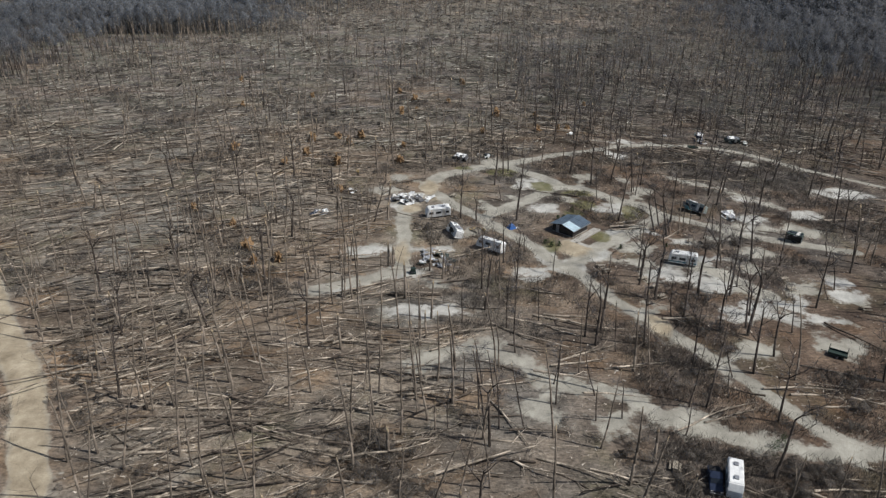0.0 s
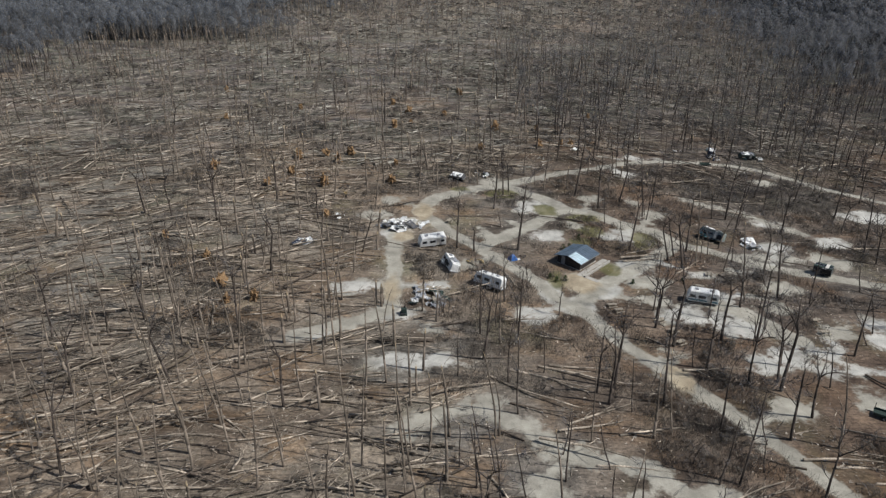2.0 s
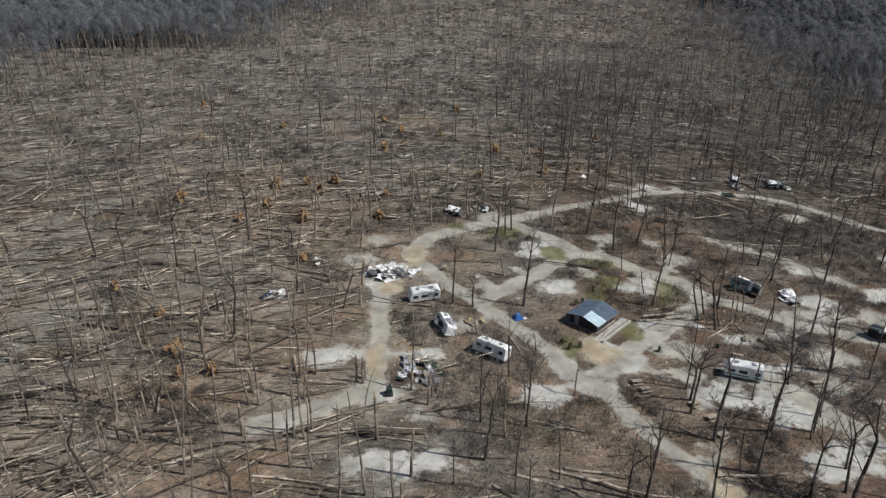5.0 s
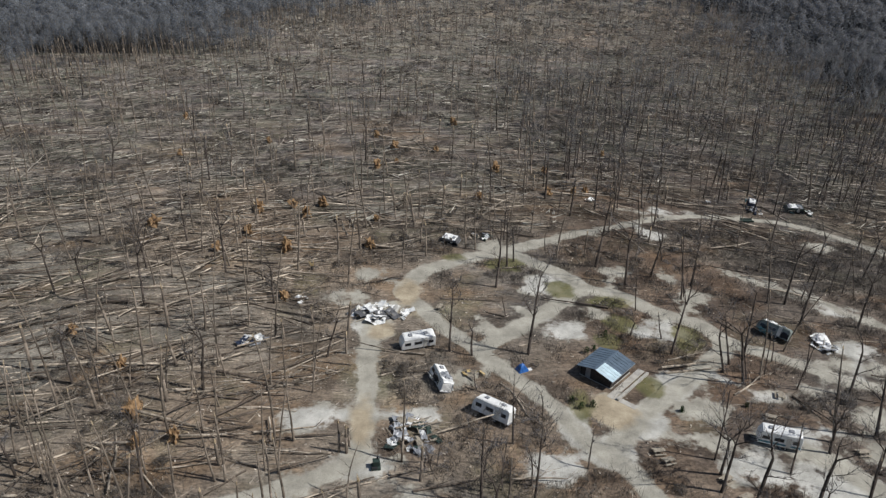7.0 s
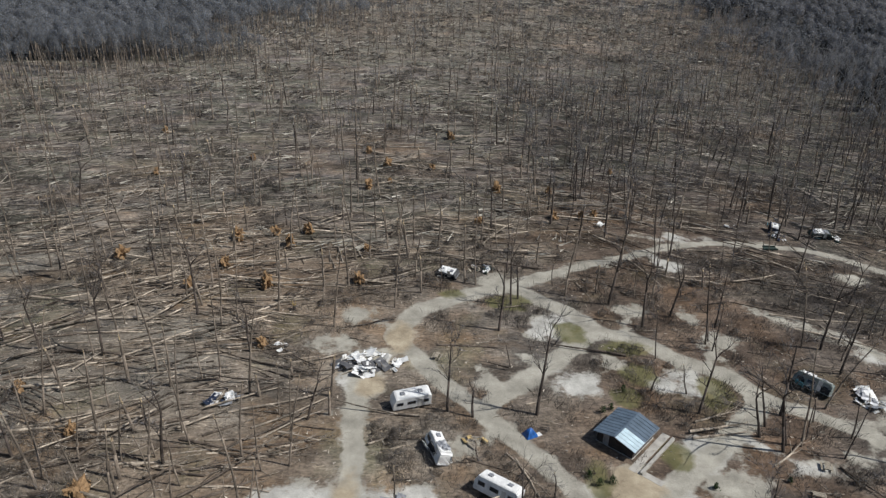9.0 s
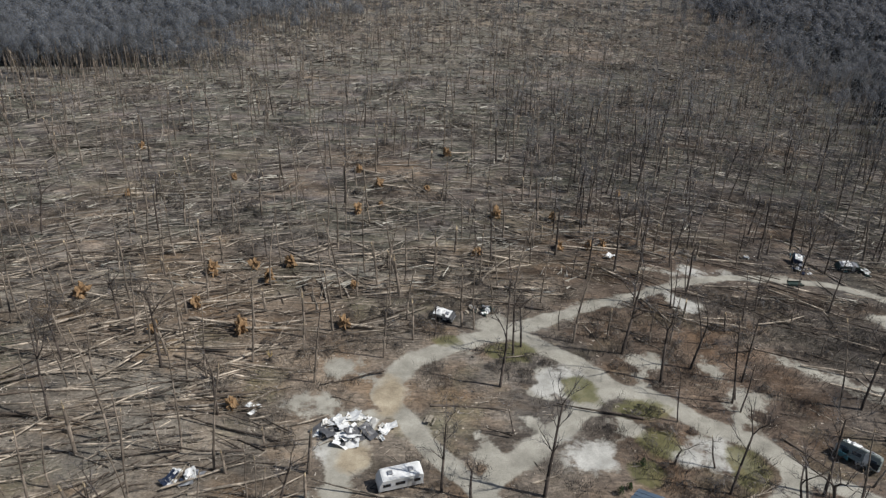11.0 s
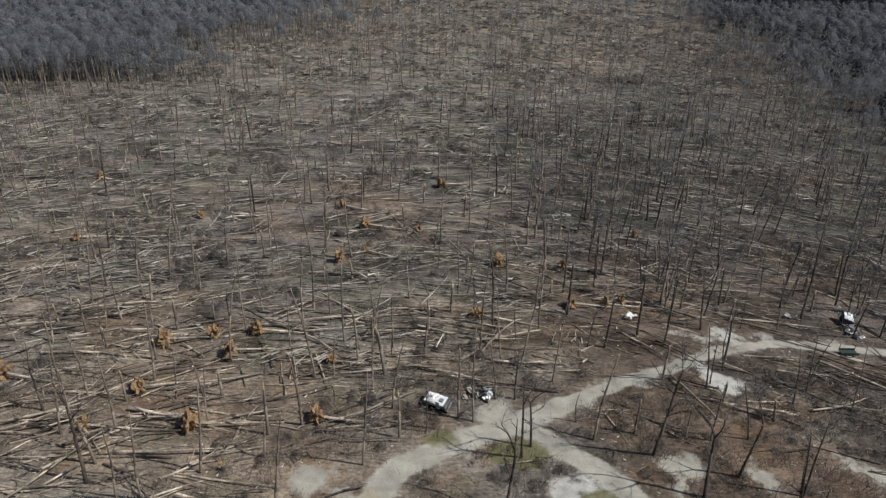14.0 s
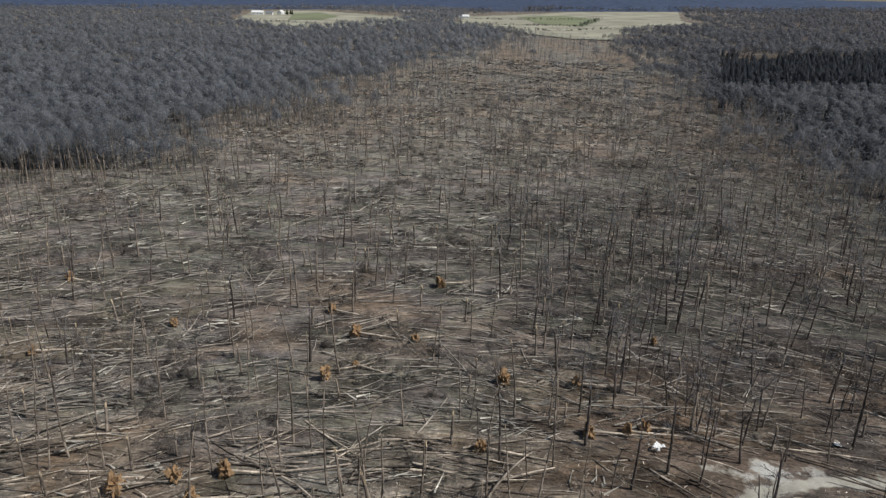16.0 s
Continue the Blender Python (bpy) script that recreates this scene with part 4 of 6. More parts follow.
def debris_pile(x, y, rx, ry, n, label, seed, mats, size=1.6):
    """The remains of a camper: bent panels, boards and frames heaped together."""
    rng = random.Random(seed)
    ob = thing("debris_pile", pose(x, y, gz(x, y)), label, "debris", "wreckage heaps")
    TAKEN.append((x, y, max(rx, ry) * 0.8))
    for k in range(n):
        a, r = rng.uniform(0, 6.3), math.sqrt(rng.random())
        px, py = r * rx * math.cos(a), r * ry * math.sin(a)
        up = (1 - r) * 0.9
        mt = mats[rng.randrange(len(mats))]
        m = pose(px, py, up + 0.25, rng.uniform(-22, 22), rng.uniform(-22, 22), rng.uniform(0, 360))
        if rng.random() < 0.6:
            w = size * rng.choice((0.35, 0.6, 0.9, 1.5, 2.0))
            bm = crumple(w, w * rng.uniform(0.35, 0.8), 0.11, rng)
            name = "panel"
        elif rng.random() < 0.6:
            bm = box((rng.uniform(1.0, 3.2), 0.12, 0.08), (0, 0, 0.05), 0.01)
            mt, name = M_TIMBER, "board"
        else:
            bm = box((rng.uniform(0.5, 1.1), rng.uniform(0.4, 0.8), rng.uniform(0.3, 0.6)), (0, 0, 0.05), 0.04)
            name = "broken_fitting"
        bmesh.ops.transform(bm, matrix=m, verts=bm.verts[:])
        part(name, bm, mt, ob)
    return ob


def root_plate(x, y, turn, s, seed):
    """The upturned roots of a blown-down tree, clotted with orange soil, and its trunk lying behind."""
    rng = random.Random(seed)
    ob = thing("uprooted_tree", put(x, y, turn), "uprooted tree with an upturned plate of orange soil and roots", "fallen tree", "uprooted trees")
    bm = bmesh.new()
    bmesh.ops.create_icosphere(bm, subdivisions=3, radius=1.0)
    for v in bm.verts:
        n = noise.fractal(v.co * 1.6 + Vector((seed, 0, 0)), 1.0, 2.0, 4)
        n2 = noise.noise(v.co * 5 + Vector((0, seed, 0)))
        v.co = v.co * max(0.25, 0.8 + 0.95 * n + 0.5 * n2)
        v.co = Vector((v.co.x * 0.78 * s, v.co.y * 1.0 * s, max(v.co.z, -0.75) * 1.15 * s + 0.8 * s))
    part("root_plate", bm, M_SOIL, ob, "orange soil clotted round torn roots")
    segs = []
    for k in range(34):
        a = rng.uniform(0, 6.3)
        d = (rng.uniform(-0.5, 0.1), math.cos(a), math.sin(a) * 0.9 + 0.1)
        limb((0, math.cos(a) * 0.1 * s, 0.85 * s + math.sin(a) * 0.1 * s), d, s * rng.uniform(0.8, 1.4), 0.07, rng, segs, 0)
    new("root_tangle", tubes("root_tangle", segs, M_SOIL, 0.5)).parent = ob
    trunk, limbs = [], []
    n = wander((0.1, 0, 0.75 * s), (1, rng.uniform(-.05, .05), -0.07), rng.uniform(11, 16), 0.27, 0.1, 4, 0.03, rng, trunk)
    for q, dd, rr in n[2:]:
        for _ in range(2):
            rows = []
            limb(q, (0.8, rng.uniform(-1, 1), rng.uniform(0, 0.8)), rng.uniform(1.5, 3.5), rr * 0.45, rng, rows, 1)
            new("limb", tubes("limb", rows, M_LOG)).parent = ob
    new("trunk", tubes("trunk", trunk, M_LOG, 0.05, 7)).parent = ob
    TAKEN.append((x, y, 1.6))


def bush(x, y, s, seed, label="small dark evergreen shrub beside the gravel"):
    rng = random.Random(seed)
    ob = thing("shrub", put(x, y, rng.uniform(0, 360)), label, "shrub", "evergreen shrubs")
    stems, vs, ts = [], [], []
    for k in range(7):
        a = rng.uniform(0, 6.3)
        wander((0, 0, -0.05), (0.5 * math.cos(a), 0.5 * math.sin(a), 1), s * rng.uniform(0.6, 1.0), 0.03, 0.01, 3, 0.2, rng, stems)
    new("stems", tubes("stems", stems, M_BARK_DARK)).parent = ob
    for k in range(420):
        a, r, z = rng.uniform(0, 6.3), s * 0.6 * math.sqrt(rng.random()), s * rng.uniform(0.08, 1.0)
        r *= (1.1 - z / s * 0.7) * (0.8 + 0.3 * math.sin(3 * a + seed))
        c = Vector((r * math.cos(a), r * math.sin(a), z))
        for _ in range(3):
            vs.append(tuple(c + Vector((rng.uniform(-.11, .11), rng.uniform(-.11, .11), rng.uniform(-.11, .11)))))
        ts.append((len(vs) - 3, len(vs) - 2, len(vs) - 1))
    new("leaves", mesh_np("leaves", np.array(vs), None, np.array(ts), [M_LEAF])).parent = ob


def torn_stump(x, y, h):
    """A stump ripped open by the storm, its fresh yellow wood standing up in splinters."""
    ob = thing("torn_stump", put(x, y, 0), "torn tree stump with tall fresh yellow splinters", "stump")
    rng = random.Random(7)
    part("base", rod((0, 0, -0.1), (0.05, 0, h * 0.4), 0.36, 0.30, 9), M_BARK, ob)
    for k in range(9):
        a = k * 0.7 + rng.uniform(-0.2, 0.2)
        foot = Vector((0.2 * math.cos(a), 0.2 * math.sin(a), h * 0.34))
        tip = foot + Vector((rng.uniform(0.1, 0.7) * math.cos(a), rng.uniform(0.1, 0.7) * math.sin(a), h * rng.uniform(0.3, 0.75)))
        part("splinter", rod(foot, tip, 0.11, 0.015, 4), M_YELLOWWOOD, ob, "fresh yellow splinter")
    TAKEN.append((x, y, 1.2))


building()
torn_stump(-27.1, 209.8, 2.6)
# campers round the loop
trailer(put(-1.6, 178.9, 17, 9), "white travel trailer knocked askew beside the gravel lane", 6.8, seed=1)
trailer(put(2.7, 166.9, -71, -20, 3), "white travel trailer tipped over among fallen limbs", 6.0, W=2.1, H=2.2, torn=True, seed=2)
trailer(put(11.7, 157.6, -36, -15, 0, 0.15), "white and grey travel trailer leaning over beside fallen limbs", 7.2, skin=M_WHITE, roof=M_WHITE, seed=3)
trailer(put(58.3, 152.3, -19), "white travel trailer with a teal stripe on pale gravel", 6.6, stripe=M_TEAL, seed=4)
trailer(put(5.6, 226.2, -28, 14), "small white camper crushed flat beside the north road", 5.0, H=1.2, skin=M_DARKGREY, roof=M_WHITE, torn=True, seed=5)
trailer(put(71.3, 185.0, -48, -24, 0, 0.3), "grey-green travel trailer tipped back, with a pale roof edge", 6.6, W=2.0, H=2.2, skin=M_GREYGREEN, roof=M_WHITE, torn=True, seed=6)
trailer(put(44.3, 79.6, 71, 0), "white travel trailer parked beside a dark pickup truck", 6.4, W=2.2, seed=7)
trailer(put(90.8, 165.4, -40, -82, 0, 1.2), "dark trailer lying on its side among bare trees", 4.0, W=2.0, H=2.2, skin=M_DARKGREEN, roof=M_WHITE, seed=8)
pickup(put(41.7, 80.2, 76), "dark blue pickup truck parked beside a white trailer")
debris_pile(-9.6, 190.3, 6.6, 3.8, 66, "heap of white camper panels and broken boards", 21, [M_WHITE, M_WHITE, M_WHITE, M_CREAM, M_DARKGREY], 1.6)
debris_pile(-1.6, 153.2, 4.4, 4.4, 78, "heap of wrecked camper parts and splintered boards", 22, [M_WHITE, M_GREY, M_GREY, M_DARKGREEN, M_TIMBER], 1.3)
debris_pile(80.9, 182.6, 2.6, 3.4, 34, "crushed white camper shell in scattered pieces", 23, [M_WHITE, M_WHITE, M_GREY], 1.5)
trailer(put(96.8, 259.6, 70, 12, -22, 0.2), "small crushed white camper tipped up beside the road", 3.2, W=2.2, H=1.5, skin=M_NAVY, roof=M_WHITE, torn=True, seed=9)
debris_pile(96.2, 256.0, 2.2, 3.2, 30, "dark blue and white camper wreckage at the roadside", 24, [M_WHITE, M_NAVY, M_NAVY, M_GREY], 1.3)
debris_pile(85.5, 260.5, 2.6, 1.2, 12, "small pale scatter of camper panels under the trees", 30, [M_WHITE, M_CREAM, M_TIMBER], 0.9)
trailer(put(108.5, 256.6, -8, 10), "dark camper with a torn white roof under the trees", 5.4, H=1.6, skin=M_DARKGREEN, roof=M_GREY, torn=True, seed=10)
debris_pile(112.5, 255.5, 2.2, 1.6, 14, "scatter of white camper panels under the trees", 25, [M_WHITE, M_WHITE, M_DARKGREEN], 1.3)
debris_pile(13.5, 229.0, 3.2, 2.0, 26, "small scatter of grey wreckage by the north road", 26, [M_GREY, M_DARKGREEN, M_WHITE, M_TIMBER], 1.0)
debris_pile(-33.5, 179.5, 3.0, 2.0, 26, "scattered grey wreckage among fallen trunks", 27, [M_GREY, M_WHITE, M_NAVY], 1.1)
debris_pile(-27.5, 195.5, 1.6, 1.2, 14, "small scatter of white wreckage in the fallen timber", 28, [M_WHITE, M_WHITE, M_TIMBER], 0.8)
debris_pile(47.5, 257.5, 1.6, 1.4, 14, "small heap of white wreckage below bare trees", 29, [M_WHITE, M_CREAM, M_TIMBER], 0.8)


debris_pile(9.1, 169.6, 1.8, 1.1, 9, "torn yellow plywood sheets beside a tipped trailer", 31, [M_YELLOWWOOD, M_YELLOWWOOD, M_TIMBER], 1.1)


def tarp_shelter():
    ob = thing("tarp_shelter", put(18.3, 171.6, 25) @ Matrix.Scale(0.72, 4), "collapsed tent under a bright blue tarpaulin", "tent")
    TAKEN.append((19.3, 170.3, 2.0))
    rng = random.Random(5)
    bm = bmesh.new()
    bmesh.ops.create_grid(bm, x_segments=14, y_segments=14, size=1.0)
    for v in bm.verts:
        r = max(abs(v.co.x), abs(v.co.y))
        z = 2.0 * (1 - r ** 1.6) + 0.14 * noise.noise(v.co * 3.0) + 0.02
        v.co = Vector((v.co.x * 1.5 + 0.1 * noise.noise(v.co * 2 + Vector((4, 0, 0))), v.co.y * 1.3, max(z, 0.02)))
    bmesh.ops.solidify(bm, geom=bm.faces[:], thickness=0.03)
    part("tarpaulin", bm, M_TARP, ob)
    part("ground_sheet", box((2.0, 1.2, 0.05), (1.6, -0.6, 0.05), 0.01), M_WHITE, ob, "white ground sheet")
    for k in range(4):
        part("pole", rod((-1.4 + 0.9 * k, -1.25, 0), (-1.2 + 0.8 * k, -0.9, 0.5), 0.02), M_GREY, ob)


def utility_trailer(m, label):
    ob = thing("utility_trailer", m, label, "trailer", "flat trailers")
    part("deck", box((3.4, 1.8, 0.12), (0, 0, 0.62), 0.02), M_DARKGREEN, ob)
    for sy in (-1, 1):
        part("side_board", box((3.4, 0.06, 0.42), (0, sy * 0.88, 0.85)), M_DARKGREEN, ob)
        wheel(ob, 0, sy * 1.02, 0.34, 0.2)
    for x in (-1.6, 1.6):
        part("post", rod((x, 0.85, 0.6), (x, 0.85, 2.0), 0.06), M_BLACK, ob)
    part("drawbar", rod((-1.7, 0, 0.6), (-3.0, 0, 0.5), 0.06), M_BLACK, ob)
    TAKEN.append((m.translation.x, m.translation.y, 2.4))


tarp_shelter()
utility_trailer(put(90.5, 246.5, 0), "dark green flat trailer with two upright posts")
utility_trailer(put(77.0, 113.8, -32), "dark flat trailer with two upright posts on gravel")


def ash_grill(m):
    """Dark square fire ring with a hinged grate and a seat-high box behind."""
    ob = thing("fire_box", m, "dark iron fire box standing on gravel", "fire box")
    part("base", box((1.5, 1.3, 0.5), (0, 0, 0.25), 0.06), M_DARKGREEN, ob)
    part("hood", box((1.1, 0.9, 1.0), (0.1, 0.2, 0.95), 0.08), M_DARKGREEN, ob)
    part("grate", box((0.9, 0.5, 0.05), (-0.2, -0.55, 0.55)), M_BLACK, ob)
    part("chimney", rod((0.3, 0.4, 1.4), (0.3, 0.4, 2.0), 0.12), M_BLACK, ob)
    TAKEN.append((m.translation.x, m.translation.y, 1.2))


ash_grill(put(-7.0, 145.6, 8))
for x, y, a in ((38.0, 149.7, 8), (71.3, 150.1, 4), (48.5, 140.0, 24), (48.7, 135.6, 30), (59.9, 158.6, -20), (79.4, 139.8, 6), (79.8, 144.4, 20), (64.2, 164.9, 70), (46.8, 143.7, 30), (3.0, 193.0, 70), (39.0, 147.6, 15), (92, 131.5, 0), (36.6, 83.3, 70)):
    picnic_table(put(x, y, a))
    TAKEN.append((x, y, 1.5))
for k, (x, y, s) in enumerate(((27.5, 160.5, 1.5), (26.2, 162.3, 1.3), (29.6, 161.2, 1.4), (36.5, 183.5, 1.6), (31.5, 177.5, 1.6), (33.2, 178.5, 1.3), (45.0, 160.2, 1.2), (53.2, 86.2, 3.4), (55.4, 88.0, 2.8), (57.0, 161.8, 1.0))):
    bush(x, y, s, k)
ROOTS = [(-46.3, 228.5), (-35, 219.1), (-14.6, 221.4), (-17.3, 279.3), (20.7, 278.8), (-47.1, 243.3), (-33.5, 240), (-30, 247.5), (-57.2, 303), (35.6, 261.1), (14.5, 255.2), (47.2, 263.1),
         (-83.7, 288.5), (-45.5, 149.7), (-39.7, 151.1), (-56, 170.5), (-48.8, 157.2), (-69.9, 181.5), (-31, 196), (-72, 232), (-20, 312), (8, 330), (-95, 330), (60, 300), (-12.7, 299.2), (1.6, 297), (-11.3, 284.5), (36.8, 278.8), (-38.2, 246.1), (43.3, 261.8), (-14.3, 237.8), (-51.9, 218.8)]
for k, (x, y) in enumerate(ROOTS):
    root_plate(x, y, rnd.uniform(-25, 25) + (180 if k % 5 == 3 else 0), rnd.uniform(0.9, 1.7), k)


FIELDS = [("field_west", "pale stubble field beyond the wood", [(-427, 1780), (-265, 1500), (-171, 1500), (-86, 1650), (-6, 1930), (-177, 2200), (-337, 2436), (-525, 2427)]),
          ("field_east", "pale stubble field with scrub beyond the wood", [(57, 1730), (142, 1580), (236, 1360), (310, 1320), (333, 1450), (595, 1700), (629, 1965), (820, 2561), (484, 2547), (115, 2147)])]


def in_field(x, y, pad=0):
    for _, _, pts in FIELDS:
        hit = False
        for (ax, ay), (bx, by) in zip(pts, pts[1:] + pts[:1]):
            if (ay > y) != (by > y) and x < (bx - ax) * (y - ay) / (by - ay) + ax:
                hit = not hit
        if hit:
            return True
    return False


# ---- the wood: standing trees, fallen timber, brush ----
# Trees that stand out: x, y, height, lean to the side, and how branched (0 bare, 1 forked, 2 broad)
SEEN_TREES = [(-2.3, 93.9, 19, -1, 0), (-4.2, 95.6, 11, -0, 0), (-6.6, 90.4, 20, 0, 0), (-11.6, 95.2, 25, -0, 0), (-13.8, 101.1, 11, -0, 0), (-23.3, 101, 14, -1, 0), (1.1, 91.6, 11, -1, 0), (-1, 91.6, 6, -0, 0), (4, 101.3, 11, 0, 0), (6.5, 97, 14, -1, 0), (7.4, 91.7, 16, -1, 0), (9.5, 100.5, 12, -1, 0), (9.7, 92, 13, -0, 0), (13.3, 122.8, 13, -1, 0), (14.3, 113.9, 16, -1, 0), (13.9, 91.5, 14, -1, 0), (20.1, 98.4, 13, -1, 0), (20.2, 125.6, 11, -1, 0), (-4.8, 120.7, 11, 0, 0)]
SEEN_TREES += [(4.1, 124.5, 10, -0, 0), (-33.1, 119.4, 10, -0, 0), (-29, 122.1, 10, -2, 0), (27.4, 101, 11, -2, 0), (26.3, 94.2, 8, -1, 0), (34, 114.7, 11, -2, 0), (39, 121.5, 5, 1, 0), (30.9, 94.9, 10, -2, 0), (48.7, 128, 10, -1, 0), (43.3, 98, 13, 0, 0), (54.1, 106.8, 8, -1, 0), (40.5, 90.8, 7, 0, 0), (62.9, 123.6, 18, -2, 1), (63.1, 135.3, 12, -1, 0), (64.6, 113.6, 15, -2, 1), (71.8, 122, 11, -1, 0), (51.2, 100.7, 7, -1, 0), (40.8, 102.5, 5, 0, 0), (85.9, 135.8, 6, -1, 0)]
SEEN_TREES += [(45.2, 141.5, 16, 1, 1), (58.3, 219.3, 13, -2, 0), (58.1, 201, 14, -3, 0), (58.7, 174.8, 14, -4, 1), (60.2, 170.1, 13, -4, 0), (64.3, 171.8, 9, -1, 0), (72.2, 172.2, 8, -1, 0), (82.1, 152.2, 14, -1, 0), (75.8, 144.6, 10, 2, 0), (92.7, 203.6, 11, -1, 0), (98.7, 204, 14, -3, 0), (117.8, 225.1, 13, -1, 0), (109.4, 192.2, 13, 0, 1), (120, 192.9, 8, -2, 0), (96.3, 158.1, 7, -1, 0), (89.5, 140.3, 10, -1, 0), (-6, 211.2, 18, 1, 0), (-32.2, 220, 15, 1, 0), (-19.7, 163.9, 17, 1, 0)]
SEEN_TREES += [(-18.7, 174.7, 14, 4, 1), (-15.5, 180.9, 8, 1, 0), (-23.6, 175.9, 12, 1, 0), (9.1, 175.9, 9, -0, 1), (29.6, 222.4, 6, -1, 0), (16.9, 190.6, 6, -0, 0), (-39.6, 226.8, 11, 0, 0), (-21.9, 217.9, 9, 0, 0), (19.6, 228.2, 12, 0, 1), (3.8, 219.1, 11, -0, 0), (56.1, 233.3, 15, -1, 0), (57.2, 200, 18, -2, 0), (57.7, 197.5, 11, -0, 0), (75.2, 233.3, 12, -0, 0), (70.8, 229.4, 11, -0, 0), (61.6, 239.3, 11, -1, 0), (45.5, 194.4, 10, -1, 0), (41.8, 184.1, 6, -0, 1), (48, 183.4, 6, -1, 0)]
SEEN_TREES += [(85.4, 201.8, 14, -0, 0), (82.6, 195.3, 8, -0, 0), (96.7, 205.3, 9, -1, 0), (56.6, 172.1, 16, -4, 1), (59, 168.6, 18, -4, 1), (46.4, 145.2, 17, 0, 2), (67.6, 176.2, 7, -0, 0), (68.4, 167.2, 11, 0, 0), (57.5, 145.5, 10, -0, 0), (66, 150.3, 14, -1, 2), (67.5, 141, 9, -1, 0), (25.9, 146, 8, -0, 0), (14.8, 151.5, 14, -0, 1), (20.4, 157.9, 7, 0, 0), (9.5, 165.4, 5, -0, 0), (-13.1, 149, 6, 0, 0), (-10.8, 139.4, 10, 0, 0), (12.3, 141.4, 10, -0, 0), (8.9, 141.1, 9, -0, 0)]
SEEN_TREES += [(16.7, 142.3, 8, -0, 0), (-71.8, 169.3, 9, -0, 0), (-69.2, 172.5, 14, 0, 0), (-55.6, 158.8, 15, -1, 0), (-55.8, 160.7, 20, 1, 0), (-59.7, 176.5, 14, 0, 0), (-51.9, 164.4, 13, 1, 0), (-49.3, 159.1, 14, -3, 0), (-52.7, 177.4, 11, -0, 0), (-52, 184.2, 9, 0, 0), (-46, 171.1, 6, -1, 0), (-40.7, 165.5, 11, -0, 0), (-35, 159.7, 12, -2, 0), (-36.3, 168.4, 18, -1, 0), (-44.4, 161, 7, -0, 0), (-61.8, 158.4, 25, 2, 0), (0.6, 145.3, 5, -0, 0), (1.2, 146.8, 4, -0, 0), (1.8, 145, 5, 0, 0)]
SEEN_TREES += [(2.4, 146.2, 4, 0, 0), (-11.9, 148.8, 5, 0, 0), (-11.6, 150.3, 4, 0, 0), (-41.8, 109.9, 7, -1, 0), (-50.5, 135.6, 14, -0, 0), (-69.9, 141.1, 10, 1, 0), (-38.1, 111.5, 13, 0, 0), (-32.4, 104.3, 20, 0, 0), (-24.1, 104.4, 11, -1, 0), (-30, 134.7, 6, 0, 0), (-19.8, 114.5, 8, -0, 0), (-65.4, 120.8, 8, -1, 0), (-57.2, 112.8, 10, 0, 0), (-60.4, 106.8, 10, 0, 0), (-17.5, 127.4, 16, -1, 0), (-38.6, 103.7, 9, -0, 0), (-45.9, 103.4, 5, -0, 0), (-53, 141.3, 20, -0, 0), (-62.6, 175.4, 21, 1, 0)]
SEEN_TREES += [(-102.2, 204.2, 13, 0, 0), (-62.2, 181.3, 9, -1, 0), (-46.8, 141.4, 12, 1, 0), (-40.5, 162.5, 15, 1, 0), (-32, 149, 16, -1, 0), (-23.7, 162.8, 15, -1, 0), (-79.6, 172.3, 12, 1, 0), (-100.9, 183.6, 9, -1, 0), (-97.4, 180.6, 8, 2, 0), (-13.7, 103.9, 11, 0, 0), (-8.9, 122.2, 20, 0, 0), (-4.3, 116, 15, 0, 0), (-3.5, 104, 10, 0, 0), (-8.1, 134.1, 8, 0, 0), (-2.3, 126.1, 9, -0, 0), (7.4, 104.1, 9, -1, 0), (20.5, 104.2, 8, -1, 0), (65.5, 128.6, 13, -1, 2), (-75.5, 231.2, 6, 0, 0)]
SEEN_TREES += [(-61.3, 225.2, 10, 1, 0), (-60.2, 203.3, 14, 0, 0), (-46.8, 210.9, 9, -1, 0), (-42.4, 214.6, 4, 0, 0), (-60.5, 248.6, 15, 1, 0), (-51.3, 249, 12, 1, 0), (-50, 261.7, 10, -0, 0), (-36.8, 252.4, 10, -0, 1), (-58, 262, 13, 0, 0), (-76.6, 276.5, 11, 1, 0), (-53.3, 300, 13, 1, 0), (-80, 310.3, 11, 1, 0), (-95.3, 262, 19, 3, 1), (-19.6, 269.3, 15, -0, 0), (-6.6, 250.9, 13, -0, 0), (-9.4, 242.7, 9, -1, 0), (-3.9, 238, 8, -2, 0), (4.4, 263.5, 6, -2, 0), (13, 265.8, 10, -0, 0)]
SEEN_TREES += [(17.6, 252.4, 23, -0, 0), (6.4, 277.4, 15, -0, 0), (-31.6, 271.5, 10, 1, 0), (22, 247.2, 9, -1, 0), (-47.8, 225.9, 6, -0, 0), (-40.1, 252.8, 5, -0, 0), (-13.2, 234.3, 10, 0, 0), (-6, 244.9, 16, 0, 0), (-3.9, 234.6, 9, -1, 0), (-9.1, 238.4, 13, -1, 0), (-6, 216.9, 12, 1, 1), (36.3, 245.7, 11, -0, 0), (-0.5, 217.5, 9, 0, 0), (14.3, 260.6, 8, 0, 0), (48.9, 275.9, 14, -1, 0), (64.6, 284.5, 11, -1, 0), (62.3, 254, 15, -1, 1), (62.4, 241.4, 16, -1, 1), (71.4, 255.1, 10, -0, 0)]
